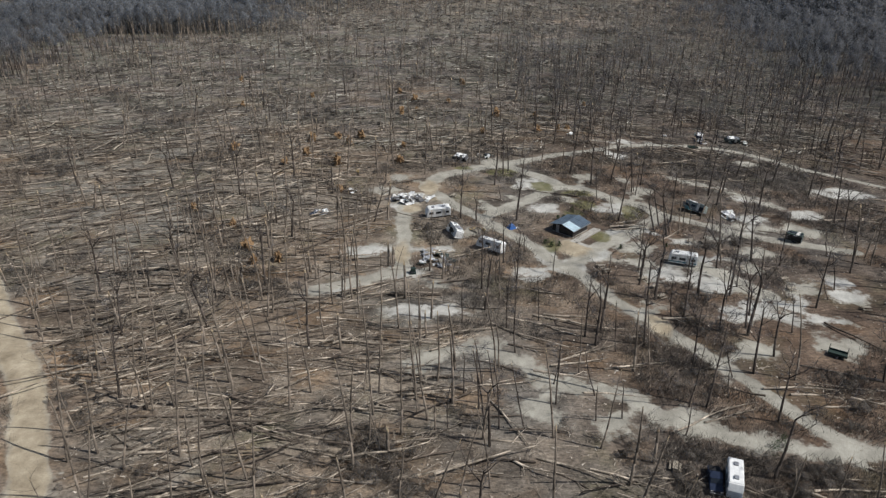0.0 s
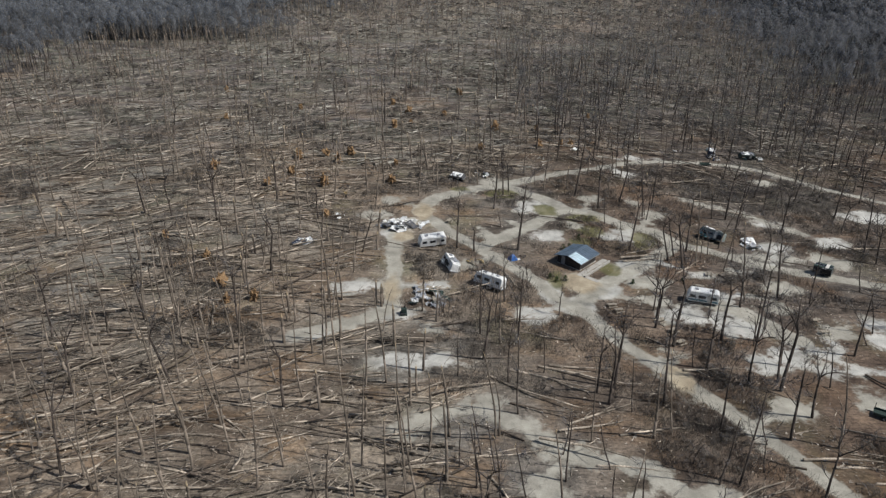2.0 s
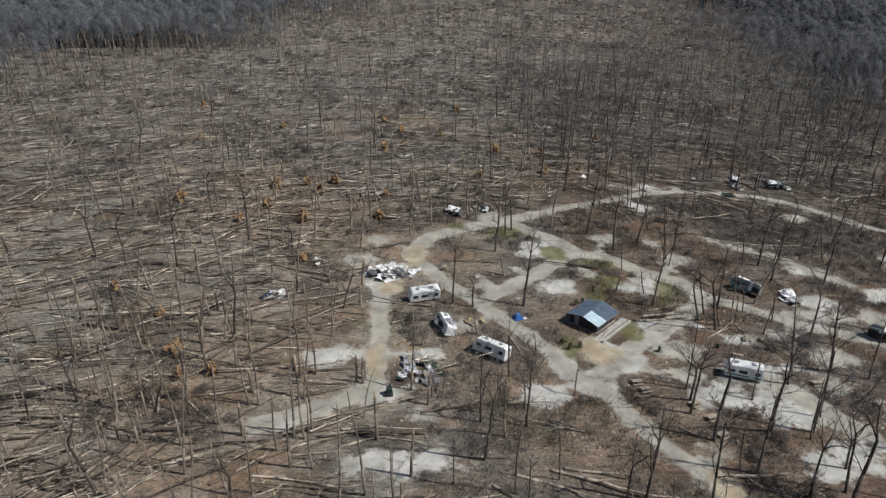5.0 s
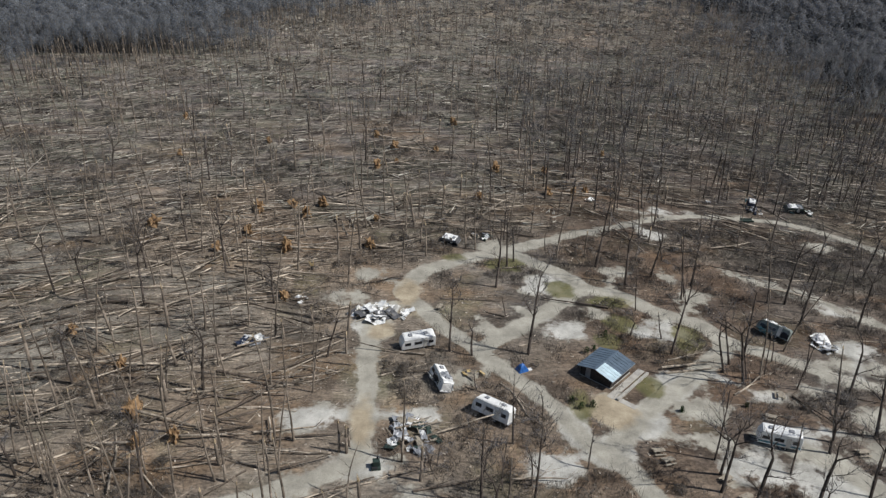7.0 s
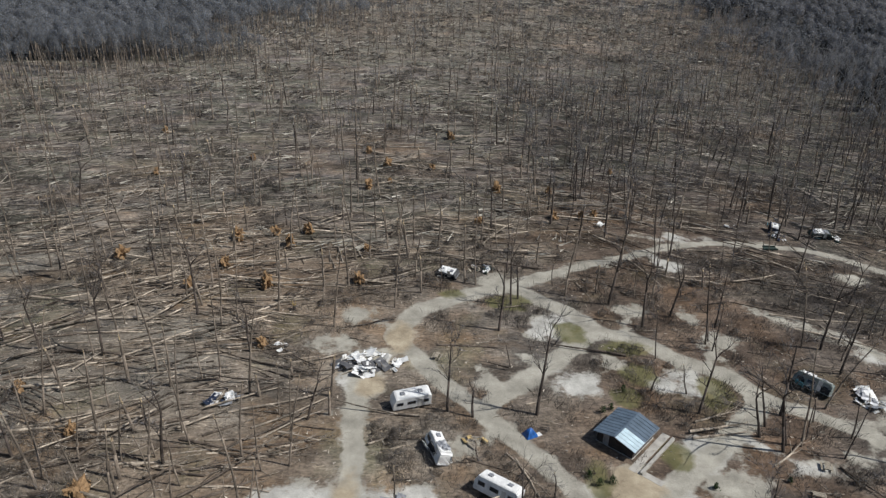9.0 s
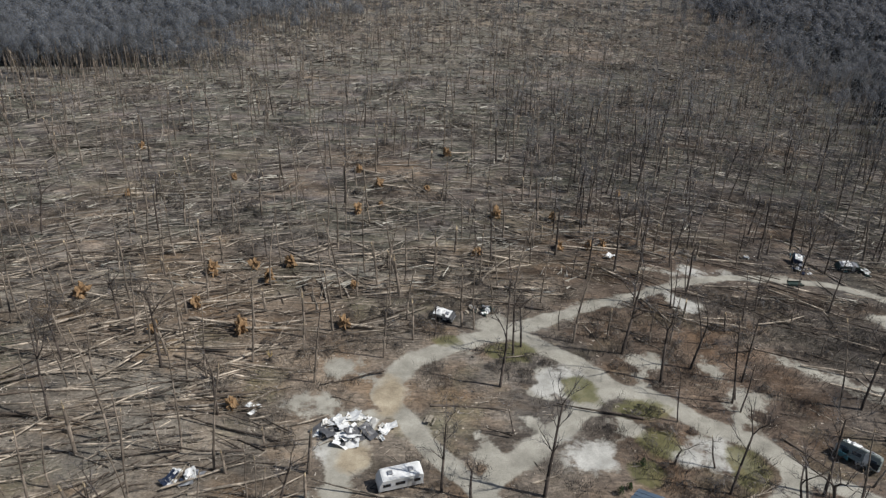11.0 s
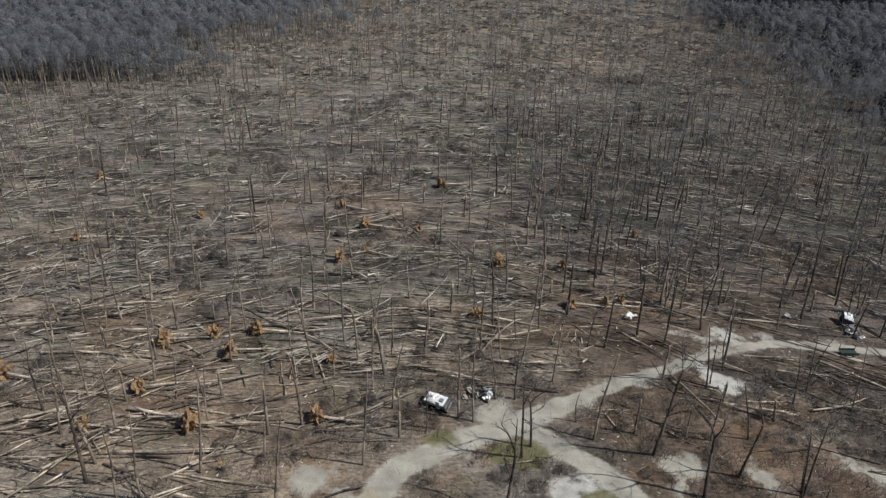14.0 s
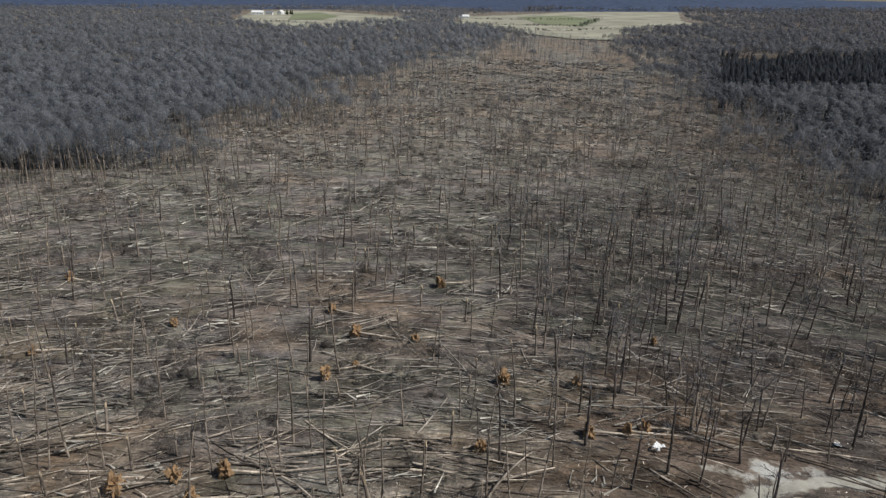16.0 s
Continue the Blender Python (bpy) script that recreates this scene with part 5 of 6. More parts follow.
SEEN_TREES += [(82, 270.2, 12, -1, 0), (86.9, 259.8, 23, -1, 0), (98.9, 267.3, 20, -1, 0), (57.4, 234.8, 12, -1, 0), (77, 235.9, 11, 1, 0), (90.5, 271, 12, -1, 0), (103.7, 266.4, 15, -3, 0), (113.6, 277.8, 13, -2, 0), (66.9, 275.6, 15, -0, 0), (54.2, 271.2, 16, -3, 0), (54.8, 253.2, 19, -1, 0)]
# Trunks on the ground that stand out: both ends and the radius
SEEN_LOGS = [(-0.5, 115.5, 10.5, 123.7, 0.22), (-5.4, 117, 0.2, 121.7, 0.2), (22.4, 111.1, 34.5, 114.7, 0.24), (-6.4, 99.9, 12.3, 108.3, 0.26), (-11.6, 98.3, -7, 95.9, 0.2), (46.6, 126.7, 55.8, 124.8, 0.3), (44.7, 93.9, 54, 97.6, 0.2), (62.5, 101.5, 72.3, 102.7, 0.24), (17, 107, 30.5, 103.7, 0.28), (25.5, 101.6, 34.1, 103.1, 0.2), (30.6, 108.6, 40.6, 109.8, 0.22), (19.3, 127.5, 32.5, 122.2, 0.26), (22.5, 122.6, 27.4, 120.1, 0.22), (-21.5, 115.5, -16, 119.7, 0.24), (-30.8, 99.6, -29.9, 103, 0.2), (-37.7, 115.2, -23.7, 116.2, 0.2), (-6.7, 104.5, 2.7, 107.5, 0.18), (-32.5, 116.9, -18.6, 124.1, 0.2), (-18.4, 96, -7.1, 96.8, 0.2)]
SEEN_LOGS += [(-15.9, 110.9, -7.2, 112.2, 0.2), (-83.3, 143.2, -75, 145.3, 0.2), (-75.1, 143.3, -57.1, 145.5, 0.22), (-45.9, 135, -39.6, 139.1, 0.2), (-61.3, 134.3, -49.7, 137.1, 0.22), (-77.4, 133.2, -65.8, 135.1, 0.2), (-54.4, 112.2, -46.8, 115.5, 0.18), (-46.5, 112.3, -38.7, 113, 0.22), (-48.5, 108.7, -46.4, 112, 0.2), (-35.9, 112.4, -30.2, 107.7, 0.2), (-38.8, 128.7, -31.5, 131.8, 0.22), (-32.1, 113.1, -27.3, 117.8, 0.18), (-57.5, 104.4, -53.4, 106.3, 0.2), (-55.4, 103.5, -53.8, 106.1, 0.16), (-53.5, 120.7, -45.4, 121.8, 0.2), (-19.7, 116.5, -15.3, 118.6, 0.2), (-96.7, 216.4, -99.1, 232.2, 0.2), (-64.9, 219.3, -54.2, 222.7, 0.25), (-74, 212, -53, 211.2, 0.24)]
SEEN_LOGS += [(-85.9, 203.8, -77.6, 208.7, 0.2), (-100.1, 176.1, -95.3, 181.2, 0.22), (-89.8, 164.2, -85.5, 168.1, 0.2), (-65, 181.2, -59.6, 183.8, 0.2), (-46.4, 163.7, -36, 165.1, 0.22), (-76.7, 153.7, -67.2, 155, 0.24), (-73.7, 152.2, -67.9, 155.2, 0.2), (-54.1, 149.7, -44.6, 148.8, 0.2), (-32.7, 146.9, -29.2, 149.5, 0.2), (-2.1, 113.8, 10.2, 123.5, 0.2), (13.9, 126.3, 27.3, 121.2, 0.28), (20.6, 109.3, 30.4, 113.8, 0.22), (-8.8, 107.9, -0.2, 109.2, 0.22), (-14.5, 112.6, -5.6, 112.8, 0.26), (-14, 132, -7, 135, 0.22), (21.5, 127.9, 31.7, 123.9, 0.26), (-66.7, 128.4, -57.8, 130.9, 0.2), (-59.7, 123.8, -50.2, 127, 0.2), (-43.3, 127.1, -32.8, 128.8, 0.2)]
SEEN_LOGS += [(-84, 227.2, -79.5, 231.8, 0.22), (-66.1, 220.2, -54.1, 222.9, 0.24), (-56.3, 202.6, -47.7, 212.7, 0.24), (-52.6, 205.5, -47.3, 211.4, 0.2), (-71.2, 213, -56.8, 210.7, 0.22), (-66, 204.7, -49.8, 205.9, 0.24), (-40.2, 200.6, -35.3, 205.4, 0.2), (-36, 207.8, -28.9, 212.3, 0.22), (-48.2, 222.1, -35.6, 220.4, 0.26), (-49.3, 215.7, -41.1, 220.3, 0.2), (-55.7, 202.3, -52.3, 203.4, 0.22), (-28.5, 215.5, -25.8, 217.8, 0.2), (-93.8, 272.1, -75.8, 274.3, 0.22), (-77.3, 250.8, -63.7, 256.5, 0.22), (-59.9, 257.3, -47.7, 259.9, 0.22), (-56.6, 247.4, -48, 246.4, 0.22), (-68.6, 239.2, -47.1, 241.2, 0.24), (-20.2, 267, -7.2, 266.7, 0.22), (-19.1, 263.7, -6.9, 249.5, 0.2)]
SEEN_LOGS += [(-27.6, 251.3, -19.6, 262.1, 0.2), (-6.9, 310, 3.6, 290.7, 0.22), (-7.7, 309, 1, 306.8, 0.2), (0.2, 257.1, 10.5, 254.8, 0.22), (-15.8, 282.6, -6.5, 283.9, 0.22), (-2.7, 263.1, 7.2, 263.7, 0.22), (38.4, 90.9, 53.8, 96.8, 0.2), (53.5, 78.5, 68, 80.4, 0.24), (-61.8, 101.2, -43.4, 100.7, 0.2), (-48.2, 76.2, -43.1, 77.9, 0.24), (-70.4, 104.3, -57.4, 105.4, 0.22), (-48.4, 85, -32.5, 85.9, 0.25), (58.3, 103.2, 69.9, 101.7, 0.24), (44.9, 172.5, 54.3, 174.7, 0.28), (45.1, 171.3, 54.7, 172.9, 0.26), (46.8, 175.4, 55.1, 177.2, 0.22), (56.1, 165.2, 64.2, 169.2, 0.2), (-23.6, 167, -17, 171.5, 0.2), (15.3, 165.9, 20.4, 157.6, 0.22)]
SEEN_LOGS += [(13.9, 167.2, 19.5, 158.2, 0.2), (-4.4, 153.8, 4.9, 155.8, 0.2), (-45.3, 223.3, -34.1, 218.3, 0.24), (-19.7, 252.2, -3.4, 254.5, 0.22), (84.8, 208.6, 86, 202.4, 0.2), (75.4, 212.2, 93.2, 206.4, 0.22), (78.6, 206.8, 95.1, 199.8, 0.2), (-63.2, 186.9, -60.9, 192.6, 0.2), (-68.2, 162.8, -64.6, 172.1, 0.22), (-53.1, 172.4, -46.2, 177.2, 0.24), (-44.7, 163.3, -35.5, 165.9, 0.22), (-78.1, 170, -73.5, 169.3, 0.22), (-27.4, 152.7, -17.5, 154, 0.2), (13.3, 142.8, 22.1, 144.4, 0.2), (-46.4, 223.4, -36.8, 219.9, 0.3), (-29.9, 220.8, -17.3, 221.3, 0.3), (-60.7, 228, -48.3, 228.6, 0.26), (-54.4, 259.7, -48.1, 260.8, 0.22), (-27.9, 253.6, -20.7, 260.3, 0.2)]
SEEN_LOGS += [(-44.6, 259.5, -35.8, 264.4, 0.2), (-73.1, 254.7, -65.5, 256.8, 0.24), (-4.6, 257.9, 11.1, 256.6, 0.28), (14.5, 253, 20.9, 251.4, 0.24), (-14.6, 254.5, -7.7, 251.1, 0.2), (-3.1, 263.2, 8.2, 265.1, 0.2), (-58.3, 222.8, -53.7, 223.1, 0.2), (-54, 241.1, -47.2, 243.2, 0.2), (44.6, 251.3, 49.4, 243, 0.26), (51.8, 264.7, 64.6, 264.1, 0.2), (47, 272.1, 52.9, 271.3, 0.22)]


def fall_angle(x, y, rng):
    """The way the wind laid the trunks: it swings from one side of its track to the other."""
    a = np.interp(x, [-120, -40, 0, 50, 140], [24, 14, 4, -24, -32]) + np.interp(y, [80, 300, 600], [4, 0, -4])
    a += rng.gauss(0, 13)
    if rng.random() < 0.12:
        a += rng.uniform(-80, 80)
    return a + (180 if rng.random() < 0.3 else 0)


def stand(x, y):
    """Trees to the hectare and the mix of kinds at a place."""
    if x < left_edge(y) or x > right_edge(y):
        return 300, ("whole", "whole", "whole", "forked")
    if (0 if y > 118 else 35) < x < 135 and 75 < y < 215:
        return 80, ("forked", "forked", "pole", "whole", "whole")
    near = min(x - left_edge(y), right_edge(y) - x)
    edge = max(0.0, 1 - near / 60)
    if x > 25 and 225 < y < 420:
        return (185 if y > 252 or x > 115 else 50), ("dark_pole", "forked", "forked", "whole", "pole", "dark_pole", "snag")
    if y > 420:
        return 85 + 150 * edge, ("pole", "snag", "snag", "forked", "whole", "dark_pole")
    if x < 12 and y < 150:
        return 230, ("pole",) * 7 + ("snag", "forked")
    return 95 + 160 * edge, ("pole",) * 6 + ("snag", "snag", "forked")


def tree_pose(x, y, rng, lean=4.0):
    return Matrix.Translation((x, y, gz(x, y))) @ pose(0, 0, 0, 0, 0, rng.uniform(0, 360)) @ pose(0, 0, 0, rng.gauss(0, lean), 0, 0)


TREE_WORDS["dark_pole"] = "tall dark bare standing trunk stripped of its branches"
STUFF = {"bark": [], "dark": [], "split": [], "twig": [], "far": []}
FAR_TRUNK, FAR_TWIG, FAR_CROWN = [], [], []


def grow(kind, x, y, rng, single, s=1.0):
    i = rng.randrange(len(VARIANTS[kind]))
    m = tree_pose(x, y, rng)
    if single:
        tree_thing(kind, i, m @ Matrix.Diagonal((s, s, s, 1)))
        return
    trunk, limbs, top = VARIANTS[kind][i]
    key = "bark" if kind in ("snag", "pole") or y > 420 or rng.random() < 0.5 and y > 260 else "dark"
    STUFF[key].append(moved(trunk if y < 330 else trunk[::1], m, s))
    for l in limbs:
        rows = moved(l, m, s)
        if y > 230:
            rows[:, 6] = np.maximum(rows[:, 6], y * 0.00018)
        STUFF[key if y < 230 else "twig" if y < 330 else "far"].append(rows)
    deep = max(left_edge(y) - x, x - right_edge(y))
    if y > 330 and kind == "whole" and deep > rng.uniform(-25, 15) and (x < 0 or rng.random() < 0.4):
        FAR_CROWN.append((x, y, gz(x, y) + 14 * s, rng.uniform(2.6, 4.2) * s, 5.0 * s))
    if (kind, i) in TWIGS and y < 330:
        STUFF["twig"].append(moved(TWIGS[kind, i], m, s))
    if top and y < 420:
        STUFF["split"].append(moved(splinter(top, rng), m, s))


def in_view(x, y, pad=14):
    """Inside the stretch of land that the flight looks over."""
    return y > 66 and -0.66 * (y + 20) - pad < x < 0.70 * (y + 20) + pad


rng = random.Random(3)
for x, y, h, dx, full in SEEN_TREES:
    kind = ("dark_pole" if x > 0 else "snag" if h < 10 else "pole") if full == 0 else ("forked", "broad")[int(full) - 1]
    i = rng.randrange(len(VARIANTS[kind]))
    trunk, limbs, top = VARIANTS[kind][i]
    tall = max(a[:, 5].max() for a in [trunk] + limbs)
    s = h / tall
    w = min(max(s, 0.75), 1.15)
    m = Matrix.Translation((x, y, gz(x, y))) @ pose(0, 0, 0, 0, math.degrees(math.atan2(dx, h)), 0) @ pose(0, 0, 0, 0, 0, rng.uniform(0, 360))
    tree_thing(kind, i, m @ Matrix.Diagonal((w, w, s, 1)))
    TAKEN.append((x, y, 2.0))
singles = 0
for cy in range(66, 640, 10):
    for cx in range(-460, 470, 10):
        if not in_view(cx + 5, cy + 5):
            continue
        if cy >= 450 and not left_edge(cy) - 8 < cx + 5 < right_edge(cy) + 8:
            continue
        per_ha, kinds = stand(cx + 5, cy + 5)
        n = per_ha / 100 * (1 + 0.75 * float(wob(cx, cy, 0.22, 5.0)))
        n = int(n) + (rng.random() < n - int(n))
        for _ in range(n):
            x, y = cx + rng.uniform(0, 10), cy + rng.uniform(0, 10)
            if not free(x, y, 0.6):
                continue
            single = singles < 160 and -75 < x < 95 and y < 235 and rng.random() < 0.5
            singles += single
            grow(kinds[rng.randrange(len(kinds))], x, y, rng, single, rng.uniform(0.8, 1.12))

# far trees: a trunk and a crown of twig sprays each
for _ in range(30000):
    y = 450 + 2190 * rng.random() ** 1.6
    x = rng.uniform(-0.66, 0.70) * (y - 60)
    shift = rng.gauss(0, 26)
    inside = left_edge(y) < x + shift < right_edge(y)
    if inside and y < 640:
        continue
    if inside and rng.random() < 0.78 - (y - 640) / 1600:
        continue
    if in_field(x, y) or in_field(x, y + 30):
        continue
    if 290 + (y - 850) * 0.37 < x < 480 + (y - 850) * 0.6 and 730 < y < 1025:
        continue                                        # the pines stand here
    z, h = gz(x, y), rng.uniform(12, 18) + 4.5 * float(wob(x, y, 0.045, 2.0))
    deep = max(left_edge(y) - x, x - right_edge(y), 0)
    FAR_TRUNK.append((x, y, z, x + rng.uniform(-1, 1), y, z + h * 0.8, 0.19, 0.1))
    cr = rng.uniform(2.8, 5.2)
    wide = 0.20 + 0.00022 * y
    if not inside and deep > rng.uniform(-30, 55) and (x < 120 or y > 620 or rng.random() < 0.5):
        FAR_CROWN.append((x, y, z + h * 0.70, cr * 1.3, h * 0.30))
    for k in range(4 if inside else 12):
        a, b, r = rng.uniform(0, 6.3), rng.uniform(-0.7, 1.0), cr * rng.random() ** 0.3
        r *= math.sqrt(1.02 - b * b)
        c0 = (x + r * math.cos(a), y + r * math.sin(a), z + h * 0.74 + b * h * 0.28)
        FAR_TWIG.append((*c0, c0[0] + rng.gauss(0, 0.9) + 0.25 * r * math.cos(a), c0[1] + rng.gauss(0, 0.9) + 0.25 * r * math.sin(a), c0[2] + rng.gauss(0.6, 0.6), wide * 0.8, 0.05))

for key, mat, name, label in (("bark", M_BARK, "standing_trunks", "stand of bare trunks stripped by the wind"), ("dark", M_BARK_DARK, "bare_trees", "stand of bare leafless trees"), ("split", M_SPLIT, "torn_tops", "pale splintered tops of snapped trunks")):
    tagged(new(name, tubes(name, np.concatenate(STUFF[key]), mat, 0.07, 4)), label, "trees", kind="stuff")
# these far materials carry painted haze; crowns from x 120 on are darker
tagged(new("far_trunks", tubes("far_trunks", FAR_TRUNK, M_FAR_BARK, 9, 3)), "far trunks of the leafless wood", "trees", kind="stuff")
for name, mat, rows, label in (("far_crowns", M_FAR_CROWN, [c for c in FAR_CROWN if c[0] < 120], "soft leafless crowns of the far wood, greyed for haze"),
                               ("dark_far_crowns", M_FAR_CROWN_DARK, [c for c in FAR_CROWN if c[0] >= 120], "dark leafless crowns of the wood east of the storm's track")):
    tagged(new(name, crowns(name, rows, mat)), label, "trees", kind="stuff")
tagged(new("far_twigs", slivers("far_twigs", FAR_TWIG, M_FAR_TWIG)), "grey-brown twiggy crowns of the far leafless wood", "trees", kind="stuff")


def log_rows(length, r, rng, bushy=1):
    """A trunk that lies along x about its middle, with its limbs and broken crown."""
    segs, limbs = [], []
    z = r * 0.7 + (rng.uniform(0, 0.8) if rng.random() < 0.4 else 0)
    n = wander((-length / 2, 0, z), (1, rng.uniform(-.08, .08), rng.uniform(-0.02, 0.03)), length, r, r * 0.4, 4, 0.13, rng, segs)
    for k, (q, dd, rr) in enumerate(n[1:]):
        for _ in range(rng.randint(0, 2) + (2 if k == 3 else 0)):
            rows = []
            limb(q, (1.0, rng.uniform(-1, 1), rng.uniform(-0.02, 0.55)), rng.uniform(1.0, 4.0), max(0.03, rr * 0.5), rng, rows, bushy)
            limbs.append(np.array(rows))
    segs = np.array(segs)
    segs[:, [2, 5]] = np.maximum(segs[:, [2, 5]], 0.04)
    return segs, limbs


def log_thing(m, meshes, label="weathered blown-down tree trunk lying on leaf litter"):
    ob = thing("fallen_trunk", m, label, "fallen trunk", "blown-down trunks")
    for name, me in meshes:
        new(name, me).parent = ob


def log_meshes(rows, mat=M_LOG):
    return [("trunk", tubes("trunk", rows[0], mat, 0.05, 7))] + [("limb", tubes("limb", l, mat)) for l in rows[1]]


for k, (x0, y0, x1, y1, r) in enumerate(SEEN_LOGS):
    d = math.hypot(x1 - x0, y1 - y0)
    m = Matrix.Translation(((x0 + x1) / 2, (y0 + y1) / 2, gz((x0 + x1) / 2, (y0 + y1) / 2))) @ Matrix.Rotation(math.atan2(y1 - y0, x1 - x0), 4, "Z")
    log_thing(m, log_meshes(log_rows(d, r, random.Random(k), 0)), "long pale blown-down trunk lying across the litter")
LOG_MESHES = [log_meshes(log_rows(rng.uniform(4, 14), rng.uniform(0.12, 0.22), random.Random(100 + k), 0), M_LOG if k % 2 else M_LOG_DARK) for k in range(18)]
TIMBER, DARK_TIMBER, FAR_TIMBER, SPRAY, STICKS = [], [], [], [], []
singles = 0
for cy in range(62, 900, 10):
    for cx in range(-460, 470, 10):
        x0, y0 = cx + 5, cy + 5
        if not in_view(x0, y0) or not left_edge(y0) - 15 < x0 < right_edge(y0) + 15:
            continue
        camp = 0 < x0 < 120 and 80 < y0 < 225
        many = (1.6 if camp else 11.0 if x0 < 5 and y0 < 240 else 6.5 if y0 < 300 else 4.8 if y0 < 600 else 4) * (1 + 0.8 * float(wob(cx, cy, 0.3, 1.0)))
        jam = fall_angle(x0, y0, rng)
        for _ in range(int(many + rng.random())):
            x, y = cx + rng.uniform(0, 10), cy + rng.uniform(0, 10)
            turn = jam + rng.gauss(0, 6) if rng.random() < 0.6 else fall_angle(x, y, rng)
            long = rng.choice((3, 5, 7, 9, 12, 15)) * rng.uniform(0.8, 1.2)
            dx, dy = long / 2 * math.cos(radians(turn)), long / 2 * math.sin(radians(turn))
            if not free(x, y, 0.3) or firm_at(x + dx, y + dy) < 0 or firm_at(x - dx, y - dy) < 0:
                continue
            a = Matrix.Translation((x, y, gz(x, y))) @ Matrix.Rotation(radians(turn), 4, "Z")
            if singles < 230 and -60 < x < 70 and y < 215 and rng.random() < 0.4:
                singles += 1
                log_thing(a, LOG_MESHES[rng.randrange(len(LOG_MESHES))])
                continue
            t, l = log_rows(long, rng.uniform(0.06, 0.15) + long * 0.009, rng, 1 if y < 190 else 0)
            (FAR_TIMBER if y > 260 else TIMBER if rng.random() < 0.5 else DARK_TIMBER).append(moved(t, a))
            for rows in l:
                (TIMBER if y < 125 else SPRAY).append(moved(rows, a))
        for _ in range(7 if camp else (24 if y0 < 330 else 9 if y0 < 600 else 0)):
            x, y = cx + rng.uniform(0, 10), cy + rng.uniform(0, 10)
            if firm_at(x, y) < 0.5:
                continue
            a = radians(fall_angle(x, y, rng) + rng.gauss(0, 25))
            ln, z, r = rng.choice((0.5, 0.9, 1.6, 3.0)) * rng.uniform(0.7, 1.3), gz(x, y), rng.uniform(0.025, 0.08)
            dx, dy, up = math.cos(a) * ln / 2, math.sin(a) * ln / 2, rng.uniform(0.0, 0.5)
            STICKS.append((x - dx, y - dy, z + 0.06, x + dx, y + dy, z + 0.1 + up, r, r * 0.5))
JAM, SHADE_JAM = [], []
for cy in range(235, 1000, 8):
    for cx in range(-330, 330, 8):
        x0, y0 = cx + 4, cy + 4
        if not in_view(x0, y0) or not left_edge(y0) + 4 < x0 < right_edge(y0) - 8:
            continue
        heap = float(wob(cx, cy, 0.8, 3.0)) + 0.5 * float(wob(cx, cy, 0.2, 7.0))
        if heap < (0.22 if y0 < 420 else 0.32) + rng.uniform(-0.3, 0.3) + (0.3 if x0 > 40 and y0 < 480 else 0):
            continue
        if firm_at(x0, y0) < 6 and y0 < 300:
            continue
        turn, high = fall_angle(x0, y0, rng), rng.uniform(0.5, 1.9)
        for _ in range(rng.randint(8, 24)):
            x, y = x0 + rng.gauss(0, 3.2), y0 + rng.gauss(0, 1.7)
            a, ln, z = radians(turn + rng.gauss(0, 22)), rng.uniform(1.2, 6.0), gz(x, y) + high * rng.random() ** 2
            dx, dy = math.cos(a) * ln / 2, math.sin(a) * ln / 2
            # some limbs are coloured dark to imitate shadow within the heap
            (SHADE_JAM if rng.random() < 0.42 else JAM).append((x - dx, y - dy, z + 0.05, x + dx, y + dy, z + rng.uniform(0.1, 0.9), 0.06 + y * 0.00046, 0.03))
tagged(new("windrows", slivers("windrows", JAM, M_WINDROW)), "pale heaps of broken crowns raked together by the wind", "fallen branches", kind="stuff")
tagged(new("shade_windrows", slivers("shade_windrows", SHADE_JAM, M_BARK_DARK)), "dark limbs added for shadow among the pale heaps", "fallen branches", kind="stuff")
tagged(new("fallen_timber", tubes("fallen_timber", np.concatenate(TIMBER), M_LOG, 0.07, 5)), "tangle of blown-down trunks and broken limbs", "fallen timber", kind="stuff")
tagged(new("dark_fallen_timber", tubes("dark_fallen_timber", np.concatenate(DARK_TIMBER), M_LOG_DARK, 0.07, 5)), "dark blown-down trunks with the bark on", "fallen timber", kind="stuff")
tagged(new("broken_crowns", slivers("broken_crowns", np.concatenate(SPRAY), M_FAR_LOG)), "broken limbs and crowns of the blown-down trees", "fallen branches", kind="stuff")
tagged(new("far_fallen_timber", tubes("far_fallen_timber", np.concatenate(FAR_TIMBER), M_FAR_LOG, 9, 3)), "far tangle of blown-down trunks", "fallen timber", kind="stuff")
tagged(new("broken_sticks", tubes("broken_sticks", STICKS, M_LOG, 9)), "litter of broken sticks and branches", "sticks", kind="stuff")

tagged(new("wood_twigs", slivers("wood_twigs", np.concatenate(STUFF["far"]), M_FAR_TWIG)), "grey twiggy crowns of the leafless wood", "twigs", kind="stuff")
tagged(new("twigs", slivers("twigs", np.concatenate(STUFF["twig"]), M_TWIG)), "bare limbs and twigs of the wood", "twigs", kind="stuff")

CHIPS = []
for _ in range(42000):
    y = 66 + 480 * rng.random() ** 1.2
    x = rng.uniform(-0.66, 0.70) * (y + 20)
    if not left_edge(y) < x < right_edge(y) or firm_at(x, y) < 0.6 or wob(x, y, 0.5, 4.0) < rng.uniform(-0.6, 0.5):
        continue
    a, ln = rng.uniform(0, 6.3), rng.uniform(0.25, 0.9)
    CHIPS.append((x, y, gz(x, y) + 0.1, x + ln * math.cos(a), y + ln * math.sin(a), gz(x, y) + rng.uniform(0.05, 0.5), rng.uniform(0.05, 0.15), 0.02))
